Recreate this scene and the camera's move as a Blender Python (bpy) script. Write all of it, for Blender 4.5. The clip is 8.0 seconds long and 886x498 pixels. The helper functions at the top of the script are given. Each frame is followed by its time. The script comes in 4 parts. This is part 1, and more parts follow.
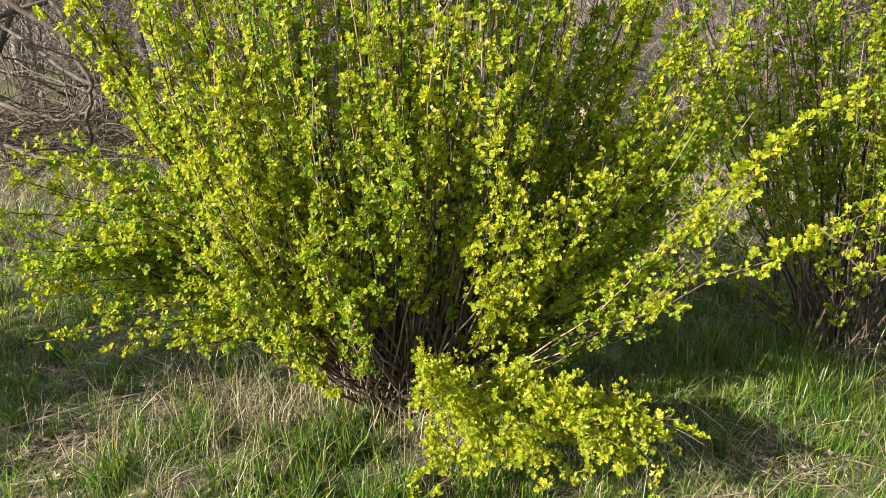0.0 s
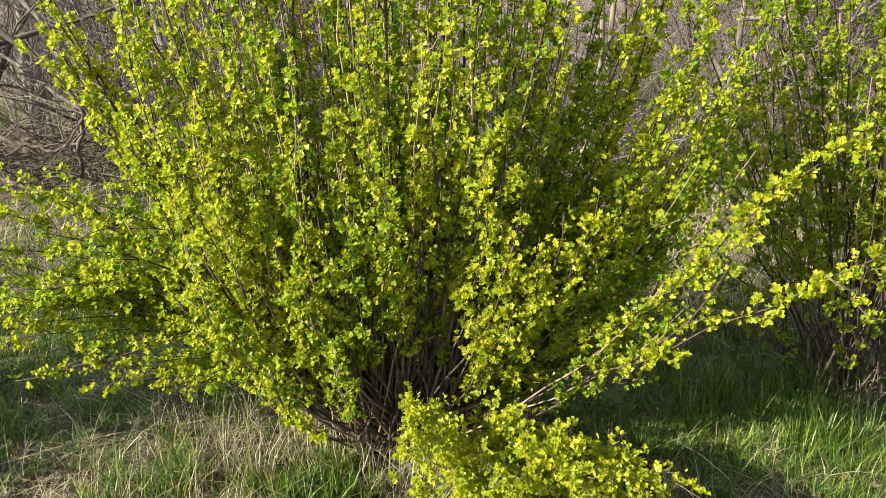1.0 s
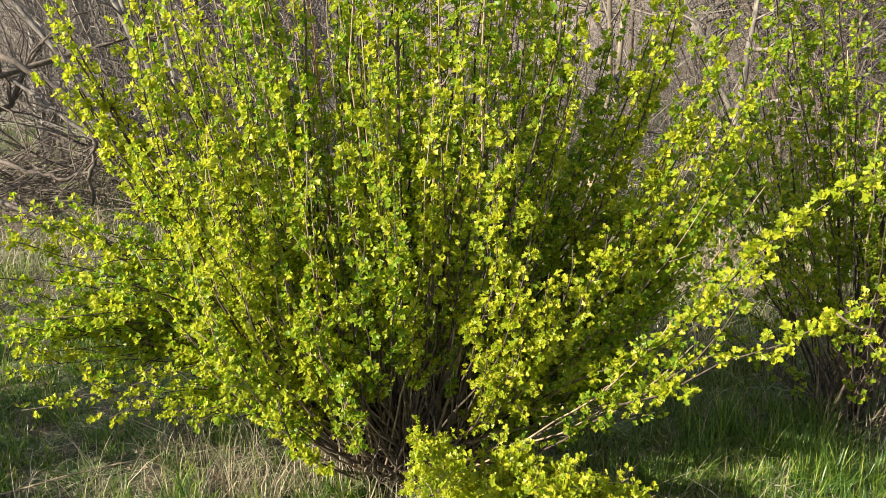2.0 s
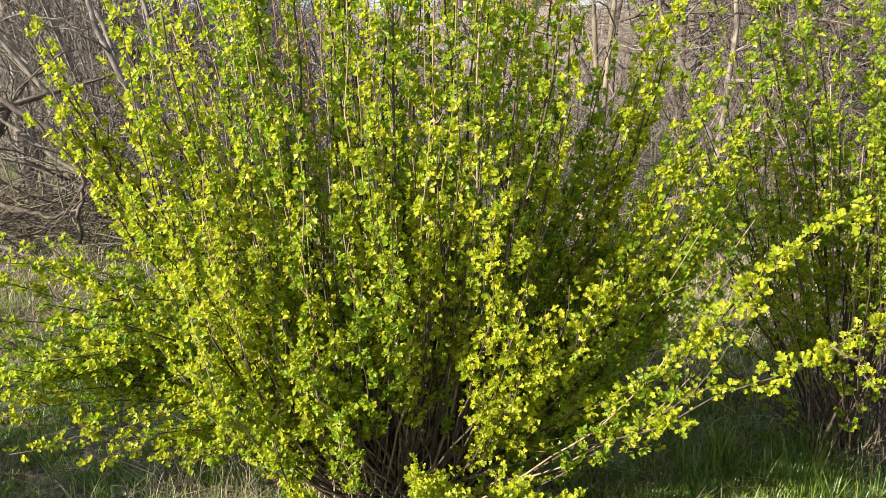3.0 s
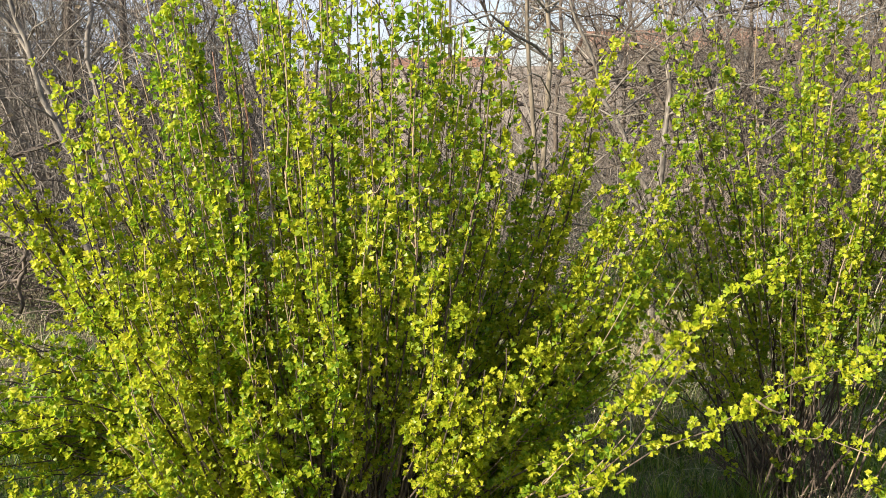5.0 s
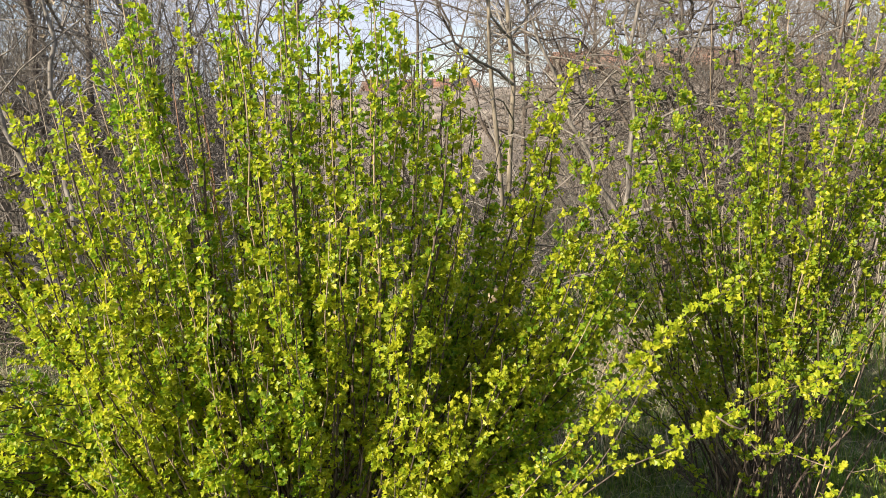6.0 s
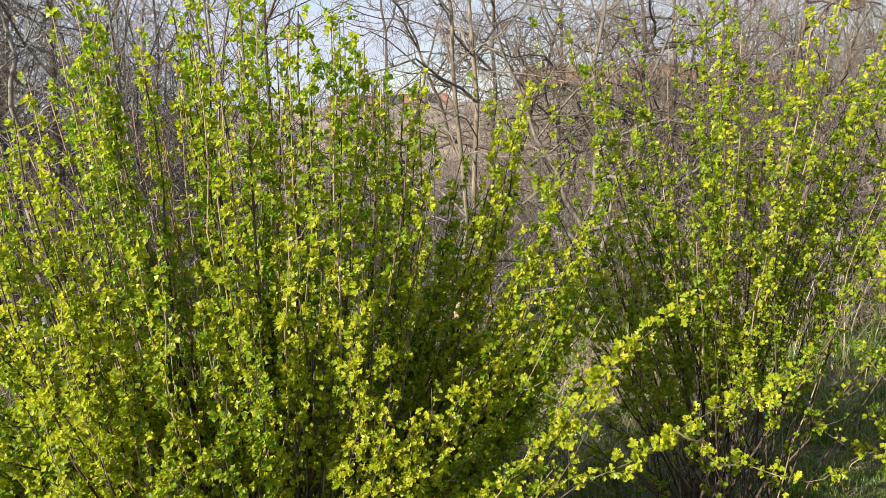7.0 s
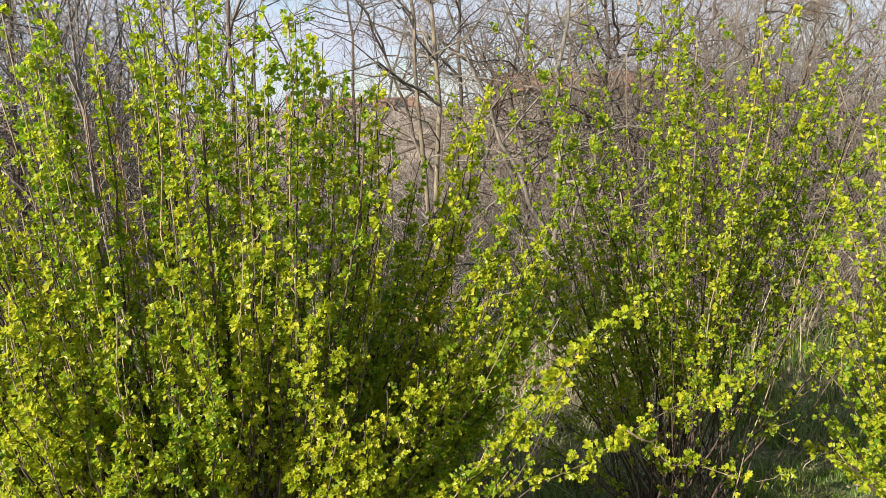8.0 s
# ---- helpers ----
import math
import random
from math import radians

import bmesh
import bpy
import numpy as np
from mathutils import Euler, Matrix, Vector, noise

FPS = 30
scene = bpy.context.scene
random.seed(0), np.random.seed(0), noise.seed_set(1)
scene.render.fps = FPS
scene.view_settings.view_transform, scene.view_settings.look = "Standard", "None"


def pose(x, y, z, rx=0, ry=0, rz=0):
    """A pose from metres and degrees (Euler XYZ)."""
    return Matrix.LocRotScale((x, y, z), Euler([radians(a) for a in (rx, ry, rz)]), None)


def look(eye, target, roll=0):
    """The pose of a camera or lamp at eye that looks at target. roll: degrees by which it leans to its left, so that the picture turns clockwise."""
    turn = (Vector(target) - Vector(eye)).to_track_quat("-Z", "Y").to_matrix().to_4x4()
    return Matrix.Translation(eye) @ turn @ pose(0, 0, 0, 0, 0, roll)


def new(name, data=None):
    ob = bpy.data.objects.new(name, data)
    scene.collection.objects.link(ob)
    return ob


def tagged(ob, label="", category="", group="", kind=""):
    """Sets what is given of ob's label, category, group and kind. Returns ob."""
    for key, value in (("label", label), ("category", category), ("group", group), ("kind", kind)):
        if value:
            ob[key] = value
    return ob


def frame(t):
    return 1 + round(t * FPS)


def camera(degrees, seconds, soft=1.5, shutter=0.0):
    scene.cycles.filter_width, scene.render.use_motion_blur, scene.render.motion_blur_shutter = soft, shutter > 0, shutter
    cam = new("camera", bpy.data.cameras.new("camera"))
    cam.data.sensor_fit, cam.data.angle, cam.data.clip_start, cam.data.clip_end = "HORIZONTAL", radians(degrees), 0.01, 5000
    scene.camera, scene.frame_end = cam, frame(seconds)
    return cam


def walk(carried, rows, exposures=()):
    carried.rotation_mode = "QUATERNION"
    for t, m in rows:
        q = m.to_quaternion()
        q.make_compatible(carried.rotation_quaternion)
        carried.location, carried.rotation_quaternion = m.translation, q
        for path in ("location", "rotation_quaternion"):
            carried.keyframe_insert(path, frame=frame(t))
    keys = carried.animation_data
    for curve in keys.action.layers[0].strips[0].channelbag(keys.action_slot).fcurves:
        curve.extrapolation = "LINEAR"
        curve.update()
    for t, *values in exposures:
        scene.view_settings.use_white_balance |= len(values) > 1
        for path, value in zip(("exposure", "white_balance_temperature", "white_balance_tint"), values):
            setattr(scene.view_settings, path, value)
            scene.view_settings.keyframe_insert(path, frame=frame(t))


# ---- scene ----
cam = camera(60.3, 8.0, soft=0.8)
PATH = [
    (0.0, (0.000, 0.000, 1.720), (-0.092, 1.856, 0.982), -1.2),
    (0.5, (0.031, 0.053, 1.735), (-0.051, 1.916, 1.011), -1.0),
    (1.0, (0.062, 0.106, 1.748), (-0.060, 1.980, 1.060), -1.1),
    (1.5, (0.069, 0.107, 1.758), (-0.070, 1.992, 1.105), -0.9),
    (2.8, (0.008, 0.117, 1.806), (-0.096, 2.027, 1.224), -0.9),
    (3.0, (0.009, 0.111, 1.806), (-0.079, 2.029, 1.244), -1.1),
    (3.5, (0.013, 0.100, 1.813), (-0.038, 2.029, 1.286), -1.2),
    (4.0, (0.024, 0.091, 1.825), (-0.004, 2.031, 1.341), -1.7),
    (4.5, (0.042, 0.074, 1.837), (0.038, 2.023, 1.388), -1.5),
    (5.8, (0.085, 0.036, 1.865), (0.171, 1.998, 1.482), -1.8),
    (6.0, (0.094, 0.037, 1.867), (0.190, 2.000, 1.495), -2.1),
    (6.5, (0.110, 0.030, 1.871), (0.236, 1.994, 1.519), -1.8),
    (7.0, (0.131, 0.019, 1.877), (0.299, 1.983, 1.539), -2.1),
    (7.5, (0.158, 0.006, 1.876), (0.364, 1.968, 1.550), -2.1),
    (8.0, (0.167, 0.008, 1.871), (0.415, 1.965, 1.542), -1.5),
]
walk(cam, [(t, look(eye, target, roll)) for t, eye, target, roll in PATH], exposures=[(0.0, 1.50), (3.5, 1.57), (8.0, 1.23)])

# ---- light: a low afternoon sun, clear pale sky ----
SUN_EL, SUN_AZ = radians(27), radians(236)      # azimuth clockwise from +y
TO_SUN = Vector((math.sin(SUN_AZ) * math.cos(SUN_EL), math.cos(SUN_AZ) * math.cos(SUN_EL), math.sin(SUN_EL)))
world = bpy.data.worlds.new("sky")
scene.world = world
world.use_nodes = True
sky = world.node_tree.nodes.new("ShaderNodeTexSky")
sky.sky_type, sky.sun_disc, sky.sun_elevation, sky.sun_rotation = "NISHITA", False, SUN_EL, SUN_AZ
sky.dust_density, sky.air_density = 0.6, 1.0
w_nodes, w_links = world.node_tree.nodes, world.node_tree.links
w_coord, w_map, w_noise, w_ramp, w_mix = (w_nodes.new("ShaderNode" + k) for k in ("TexCoord", "Mapping", "TexNoise", "ValToRGB", "Mix"))
w_map.inputs["Scale"].default_value = (1.6, 1.6, 5.0)
w_noise.inputs["Scale"].default_value, w_noise.inputs["Detail"].default_value = 2.4, 7.0
w_ramp.color_ramp.elements[0].position, w_ramp.color_ramp.elements[1].position = 0.22, 0.58
w_mix.data_type = "RGBA"
w_mix.inputs["B"].default_value = (4.3, 4.7, 5.6, 1)
w_links.new(w_coord.outputs["Generated"], w_map.inputs["Vector"])
w_links.new(w_map.outputs["Vector"], w_noise.inputs["Vector"])
w_links.new(w_noise.outputs["Fac"], w_ramp.inputs["Fac"])
w_links.new(w_ramp.outputs["Color"], w_mix.inputs["Factor"])
w_links.new(sky.outputs["Color"], w_mix.inputs["A"])
w_links.new(w_mix.outputs["Result"], w_nodes["Background"].inputs["Color"])
world.node_tree.nodes["Background"].inputs["Strength"].default_value = 0.072
sun_data = bpy.data.lights.new("sun", "SUN")
sun_data.energy, sun_data.angle, sun_data.color = 5.0, radians(0.5), (1.0, 0.92, 0.76)
sun = new("sun", sun_data)
sun.matrix_world = look((0, 0, 0), -TO_SUN)


# ---- materials ----
def material(name):
    m = bpy.data.materials.new(name)
    m.use_nodes = True
    nt = m.node_tree
    return m, nt, nt.nodes, nt.links, nt.nodes["Principled BSDF"]


def ramp(nodes, links, source, stops):
    r = nodes.new("ShaderNodeValToRGB")
    e = r.color_ramp.elements
    while len(e) < len(stops):
        e.new(0.5)
    for k, (pos, col) in enumerate(stops):
        e[k].position, e[k].color = pos, (*col, 1)
    links.new(source, r.inputs[0])
    return r.outputs["Color"]


def noise_tex(nodes, links, scale, detail=4.0, stretch=(1, 1, 1)):
    tc = nodes.new("ShaderNodeTexCoord")
    mp = nodes.new("ShaderNodeMapping")
    mp.inputs["Scale"].default_value = stretch
    n = nodes.new("ShaderNodeTexNoise")
    n.inputs["Scale"].default_value, n.inputs["Detail"].default_value = scale, detail
    links.new(tc.outputs["Object"], mp.inputs["Vector"])
    links.new(mp.outputs["Vector"], n.inputs["Vector"])
    return n.outputs["Fac"]


def mix_rgb(nodes, links, a, b, fac, mode="MIX"):
    m = nodes.new("ShaderNodeMix")
    m.data_type, m.blend_type = "RGBA", mode
    for sock, v in ((m.inputs["Factor"], fac), (m.inputs["A"], a), (m.inputs["B"], b)):
        if isinstance(v, (int, float)):
            sock.default_value = v
        elif isinstance(v, tuple):
            sock.default_value = (*v, 1)
        else:
            links.new(v, sock)
    return m.outputs["Result"]


def leafy(name, stops, translucent, rough=0.45, single=False, lift=1.45, gloss=0.4):
    """Thin living tissue: reflects on its face and lets light through."""
    m, nt, nodes, links, bsdf = material(name)
    if single:
        rnd = nodes.new("ShaderNodeObjectInfo").outputs["Random"]
    else:
        rnd = nodes.new("ShaderNodeNewGeometry").outputs["Random Per Island"]
    col = ramp(nodes, links, rnd, stops)
    blotch = ramp(nodes, links, noise_tex(nodes, links, 90, 3), [(0.3, (0.82, 0.84, 0.8)), (0.75, (1.08, 1.06, 1.0))])
    col = mix_rgb(nodes, links, col, blotch, 1.0, "MULTIPLY")
    links.new(col, bsdf.inputs["Base Color"])
    bsdf.inputs["Roughness"].default_value = rough
    bsdf.inputs["Specular IOR Level"].default_value = gloss
    tr = nodes.new("ShaderNodeBsdfTranslucent")
    links.new(mix_rgb(nodes, links, col, (lift * 0.98, lift, lift * 0.8), 1.0, "MULTIPLY"), tr.inputs["Color"])
    mx = nodes.new("ShaderNodeMixShader")
    mx.inputs[0].default_value = translucent
    links.new(bsdf.outputs[0], mx.inputs[1])
    links.new(tr.outputs[0], mx.inputs[2])
    links.new(mx.outputs[0], nodes["Material Output"].inputs["Surface"])
    return m


def bark(name, dark, light, scale=60, rough=0.85, stretch=(1, 1, 0.25), bump=0.4):
    m, nt, nodes, links, bsdf = material(name)
    n = noise_tex(nodes, links, scale, 6, stretch)
    big = noise_tex(nodes, links, scale * 0.12, 3)
    col = ramp(nodes, links, n, [(0.3, dark), (0.7, light)])
    tone = ramp(nodes, links, big, [(0.3, (0.75, 0.75, 0.75)), (0.7, (1.2, 1.17, 1.12))])
    links.new(mix_rgb(nodes, links, col, tone, 1.0, "MULTIPLY"), bsdf.inputs["Base Color"])
    bsdf.inputs["Roughness"].default_value = rough
    b = nodes.new("ShaderNodeBump")
    b.inputs["Strength"].default_value, b.inputs["Distance"].default_value = bump, 0.004
    links.new(n, b.inputs["Height"])
    links.new(b.outputs[0], bsdf.inputs["Normal"])
    return m


LEAF_STOPS = [(0.0, (0.105, 0.205, 0.016)), (0.35, (0.205, 0.300, 0.020)), (0.75, (0.335, 0.375, 0.024)), (1.0, (0.430, 0.420, 0.034))]
# yellower young leaves, with the brightness of sunlit clumps put into the colour
YOUNG_LIT_STOPS = [(0.0, (0.200, 0.285, 0.018)), (0.35, (0.318, 0.370, 0.020)), (0.8, (0.425, 0.430, 0.028)), (1.0, (0.510, 0.470, 0.046))]
LEAF = leafy("currant_leaf", LEAF_STOPS, 0.54, 0.42, lift=1.6, gloss=0.38)
LEAF_YOUNG_LIT = leafy("young_lit_currant_leaf", YOUNG_LIT_STOPS, 0.50, 0.42, gloss=0.38)
LEAF_ONE = leafy("young_lit_currant_leaf_single", YOUNG_LIT_STOPS, 0.50, 0.42, single=True, gloss=0.38)
LEAF_BACK = leafy("currant_leaf_small", [(0.0, (0.105, 0.190, 0.014)), (0.5, (0.230, 0.300, 0.018)), (1.0, (0.410, 0.405, 0.026))], 0.52)
GRASS = leafy("green_grass", [(0.0, (0.026, 0.080, 0.012)), (0.45, (0.078, 0.155, 0.020)), (0.85, (0.205, 0.265, 0.030)), (1.0, (0.340, 0.320, 0.110))], 0.32, 0.42, gloss=0.4)
STRAW = leafy("dry_grass", [(0.0, (0.150, 0.122, 0.080)), (0.5, (0.330, 0.285, 0.190)), (1.0, (0.520, 0.470, 0.345))], 0.25, 0.7, lift=1.0, gloss=0.2)
LITTER = leafy("dead_leaf", [(0.0, (0.060, 0.042, 0.028)), (0.5, (0.160, 0.110, 0.070)), (1.0, (0.380, 0.310, 0.230))], 0.12, 0.75, lift=1.0)
STEM = bark("shrub_bark", (0.024, 0.016, 0.012), (0.105, 0.075, 0.056), 90)
# paler than STEM: the cream of sunlit wood is painted into these two
STEM_PALE = bark("pale_lit_bark", (0.120, 0.084, 0.055), (0.360, 0.275, 0.185), 90)
CANE = bark("dead_lit_cane_bark", (0.110, 0.085, 0.064), (0.380, 0.315, 0.240), 90)
STEM_RED = bark("dead_red_shoot_bark", (0.130, 0.060, 0.038), (0.300, 0.165, 0.105), 90)
TRUNK_TAN = bark("orchard_bark", (0.042, 0.033, 0.025), (0.250, 0.205, 0.150), 45)
TRUNK_GREY = bark("grey_bark", (0.085, 0.075, 0.066), (0.290, 0.262, 0.235), 45)
TRUNK_DARK = bark("dark_bark", (0.040, 0.030, 0.024), (0.150, 0.115, 0.090), 60)
TRUNK_OLD = bark("old_fruit_bark", (0.045, 0.037, 0.031), (0.240, 0.210, 0.180), 45)
WHITEWASH = bark("lime_wash", (0.150, 0.135, 0.118), (0.470, 0.445, 0.410), 40)
TWIG_GREY = bark("thicket_bark", (0.040, 0.031, 0.026), (0.235, 0.195, 0.163), 8)


def soil_material():
    m, nt, nodes, links, bsdf = material("soil_and_thatch")
    fine = noise_tex(nodes, links, 55, 8)
    mid = noise_tex(nodes, links, 3.7, 8)
    far = noise_tex(nodes, links, 0.12, 4)
    soil = ramp(nodes, links, fine, [(0.3, (0.028, 0.021, 0.014)), (0.55, (0.080, 0.060, 0.038)), (0.75, (0.200, 0.158, 0.102))])
    green = ramp(nodes, links, fine, [(0.3, (0.030, 0.055, 0.014)), (0.7, (0.110, 0.150, 0.045))])
    tan = ramp(nodes, links, fine, [(0.3, (0.130, 0.100, 0.065)), (0.7, (0.300, 0.240, 0.165))])
    near = mix_rgb(nodes, links, soil, green, ramp(nodes, links, mid, [(0.42, (0, 0, 0)), (0.6, (1, 1, 1))]))
    thatch = mix_rgb(nodes, links, near, tan, ramp(nodes, links, far, [(0.45, (0, 0, 0)), (0.65, (1, 1, 1))]))
    # the dry bank beyond the garden
    tc = nodes.new("ShaderNodeTexCoord")
    xyz = nodes.new("ShaderNodeSeparateXYZ")
    links.new(tc.outputs["Object"], xyz.inputs[0])
    rng_node = nodes.new("ShaderNodeMapRange")
    rng_node.inputs["From Min"].default_value, rng_node.inputs["From Max"].default_value = 10.0, 15.0
    links.new(xyz.outputs["Y"], rng_node.inputs["Value"])
    bank = ramp(nodes, links, noise_tex(nodes, links, 0.9, 8), [(0.3, (0.090, 0.070, 0.054)), (0.52, (0.215, 0.168, 0.130)), (0.75, (0.340, 0.275, 0.215))])
    links.new(mix_rgb(nodes, links, thatch, bank, rng_node.outputs[0]), bsdf.inputs["Base Color"])
    bsdf.inputs["Roughness"].default_value = 0.95
    b = nodes.new("ShaderNodeBump")
    b.inputs["Strength"].default_value, b.inputs["Distance"].default_value = 0.7, 0.02
    links.new(fine, b.inputs["Height"])
    links.new(b.outputs[0], bsdf.inputs["Normal"])
    return m


SOIL = soil_material()
ROOF_TILE = bark("red_roof_tile", (0.200, 0.098, 0.066), (0.320, 0.175, 0.122), 3, 0.8, (1, 1, 1))
PLASTER = bark("weathered_plaster", (0.130, 0.108, 0.086), (0.235, 0.198, 0.160), 2, 0.9, (1, 1, 1))
DARK_GLASS = bark("dark_window", (0.030, 0.035, 0.040), (0.060, 0.065, 0.070), 2, 0.15, (1, 1, 1), 0.0)


# ---- mesh building ----
class Buf:
    """Gathers triangles as arrays, and makes one mesh of them."""

    def __init__(self):
        self.v, self.f, self.n, self.fine = [], [], 0, []
        self.least, self.straight = 0.0011, False

    def add(self, v, f):
        self.v.append(np.asarray(v, float).reshape(-1, 3))
        self.f.append(np.asarray(f, int).reshape(-1, 3) + self.n)
        self.n += len(self.v[-1])

    def flush(self):
        """Fine twigs: bent three-sided spikes, all at once."""
        if not self.fine:
            return
        p, e, m, r = (np.array([t[k] for t in self.fine]) for k in range(4))
        r = np.maximum(r, self.least)
        d = unit(e - p)
        s = unit(np.cross(d, np.array([0.31, 0.55, 0.77])))
        u = np.cross(d, s)
        rows = []
        if self.straight:
            for ang in (0.0, 2.094, 4.189):
                rows.append(p + (s * math.cos(ang) + u * math.sin(ang)) * r[:, None])
            self.fine = []
            self.add(np.stack(rows + [e], 1), (np.array([(0, 1, 3), (1, 2, 3), (2, 0, 3)])[None] + (np.arange(len(p)) * 4)[:, None, None]))
            return
        for c, k in ((p, 1.0), (m, 0.7)):
            for ang in (0.0, 2.094, 4.189):
                rows.append(c + (s * math.cos(ang) + u * math.sin(ang)) * (r * k)[:, None])
        f = [t for k in range(3) for t in ((k, (k + 1) % 3, 3 + (k + 1) % 3), (k, 3 + (k + 1) % 3, 3 + k), (3 + k, 3 + (k + 1) % 3, 6))]
        self.fine = []
        self.add(np.stack(rows + [e], 1), (np.array(f)[None] + (np.arange(len(p)) * 7)[:, None, None]))

    def mesh(self, name, mat, origin=(0, 0, 0), smooth=False):
        self.flush()
        v, f = np.concatenate(self.v) - np.array(origin), np.concatenate(self.f)
        me = bpy.data.meshes.new(name)
        me.vertices.add(len(v))
        me.vertices.foreach_set("co", v.astype(np.float32).ravel())
        me.loops.add(f.size)
        me.loops.foreach_set("vertex_index", f.astype(np.int32).ravel())
        me.polygons.add(len(f))
        me.polygons.foreach_set("loop_start", np.arange(0, f.size, 3, dtype=np.int32))
        me.polygons.foreach_set("use_smooth", np.full(len(f), smooth))
        me.update(calc_edges=True)
        me.materials.append(mat)
        return me

    def tube(self, pts, radii, sides=5):
        pts, radii = np.asarray(pts, float), np.asarray(radii, float)
        n = len(pts)
        d = np.gradient(pts, axis=0)
        d /= np.linalg.norm(d, axis=1)[:, None] + 1e-9
        ref = np.where(np.abs(d[:, 2:3]) > 0.9, np.array([[1.0, 0, 0]]), np.array([[0, 0, 1.0]]))
        ref = ref if len(set((np.abs(d[:, 2]) > 0.9).tolist())) == 1 else np.tile([0.31, 0.95, 0.05], (n, 1))
        a = np.cross(d, ref)
        a /= np.linalg.norm(a, axis=1)[:, None] + 1e-9
        b = np.cross(d, a)
        ang = np.arange(sides) * 2 * np.pi / sides
        ring = a[:, None, :] * np.cos(ang)[None, :, None] + b[:, None, :] * np.sin(ang)[None, :, None]
        v = (pts[:, None, :] + ring * radii[:, None, None]).reshape(-1, 3)
        i = np.arange(n - 1)[:, None] * sides
        k, k2 = np.arange(sides)[None, :], (np.arange(sides)[None, :] + 1) % sides
        q = np.stack([i + k, i + k2, i + sides + k2, i + sides + k], -1).reshape(-1, 4)
        tip = len(v)
        cap = [[(n - 1) * sides + j, (n - 1) * sides + (j + 1) % sides, tip] for j in range(sides)]
        self.add(np.vstack([v, pts[-1:]]), np.vstack([q[:, [0, 1, 2]], q[:, [0, 2, 3]], cap]))

    def boxy(self, lo, hi):
        x0, y0, z0 = lo
        x1, y1, z1 = hi
        v = [(x, y, z) for z in (z0, z1) for y in (y0, y1) for x in (x0, x1)]
        q = [(0, 2, 3, 1), (4, 5, 7, 6), (0, 1, 5, 4), (2, 6, 7, 3), (0, 4, 6, 2), (1, 3, 7, 5)]
        self.add(v, [t for a, b, c, d in q for t in ((a, b, c), (a, c, d))])


def part(name, buf, mat, parent, label="", smooth=False):
    ob = new(name, buf.mesh(name, mat, parent_origin(parent), smooth))
    ob.parent = parent
    return tagged(ob, label)


def parent_origin(ob):
    p = Vector((0, 0, 0))
    while ob:
        p += ob.location
        ob = ob.parent
    return p


def thing(name, at, label, category, group="", kind=""):
    ob = new(name)
    ob.location = at
    ob.empty_display_size = 0.1
    return tagged(ob, label, category, group, kind)


def alone(name, buf, mat, label, category, kind="", smooth=False):
    return tagged(new(name, buf.mesh(name, mat, (0, 0, 0), smooth)), label, category, "", kind)


def unit(v):
    v = np.asarray(v, float)
    return v / (np.linalg.norm(v, axis=-1, keepdims=True) + 1e-9)


def bow(a, c, b, n, rng=None, wiggle=0.0):
    """A bent line from a to b, drawn towards c, with small kinks."""
    s = np.linspace(0, 1, n)[:, None]
    p = (1 - s) ** 2 * np.array(a) + 2 * s * (1 - s) * np.array(c) + s ** 2 * np.array(b)
    if rng is not None and wiggle:
        k = rng.normal(0, wiggle, (n, 3))
        k[0] = k[-1] = 0
        p = p + (k + np.roll(k, 1, 0)) * 0.5
    return p


# one lobed leaf, 1 long, lying along +x
HALF = [(0.30, 0.20, 0.07), (0.50, 0.52, 0.26), (0.64, 0.24, 0.05), (0.92, 0.28, 0.18)]
LEAF_V = np.array([(0, 0, 0)] + HALF + [(1.03, 0, -0.02)] + [(x, -y, z) for x, y, z in HALF[::-1]] + [(0.55, 0, -0.12)])
LEAF_F = np.array([(10, k, (k + 1) % 10) for k in range(10)])
# the same leaf further off: three lobes folded up from the midrib
MID_V = np.array([(0, 0, 0), (0.48, 0.52, 0.26), (0.70, 0.26, 0.05), (1.04, 0, 0.04), (0.70, -0.26, 0.05), (0.48, -0.52, 0.26), (0.52, 0, -0.13)])
MID_F = np.array([(6, k, (k + 1) % 6) for k in range(6)])
FAR_V = np.array([(0, 0, 0), (0.58, 0.52, 0.22), (1.0, 0, 0.0), (0.58, -0.52, 0.22), (0.55, 0, -0.12)])
FAR_F = np.array([(4, k, (k + 1) % 4) for k in range(4)])


def leaf_axes(n, rng, outward, up=0.30, sunny=0.65, loose=0.60):
    d = unit(outward + rng.normal(0, 0.16, (n, 3)))
    nrm = np.array([0, 0, up]) + np.array(TO_SUN) * sunny + rng.normal(0, loose, (n, 3)) * 0.75
    nrm = unit(nrm - (nrm * d).sum(1)[:, None] * d)
    return d, np.cross(nrm, d), nrm


def add_leaves(buf, pos, d, side, nrm, size, shape=(LEAF_V, LEAF_F)):
    lv, lf = shape
    v = pos[:, None, :] + size[:, None, None] * (lv[None, :, 0:1] * d[:, None, :] + lv[None, :, 1:2] * side[:, None, :] + lv[None, :, 2:3] * nrm[:, None, :])
    n = len(pos)
    buf.add(v.reshape(-1, 3), (lf[None] + (np.arange(n) * len(lv))[:, None, None]).reshape(-1, 3))


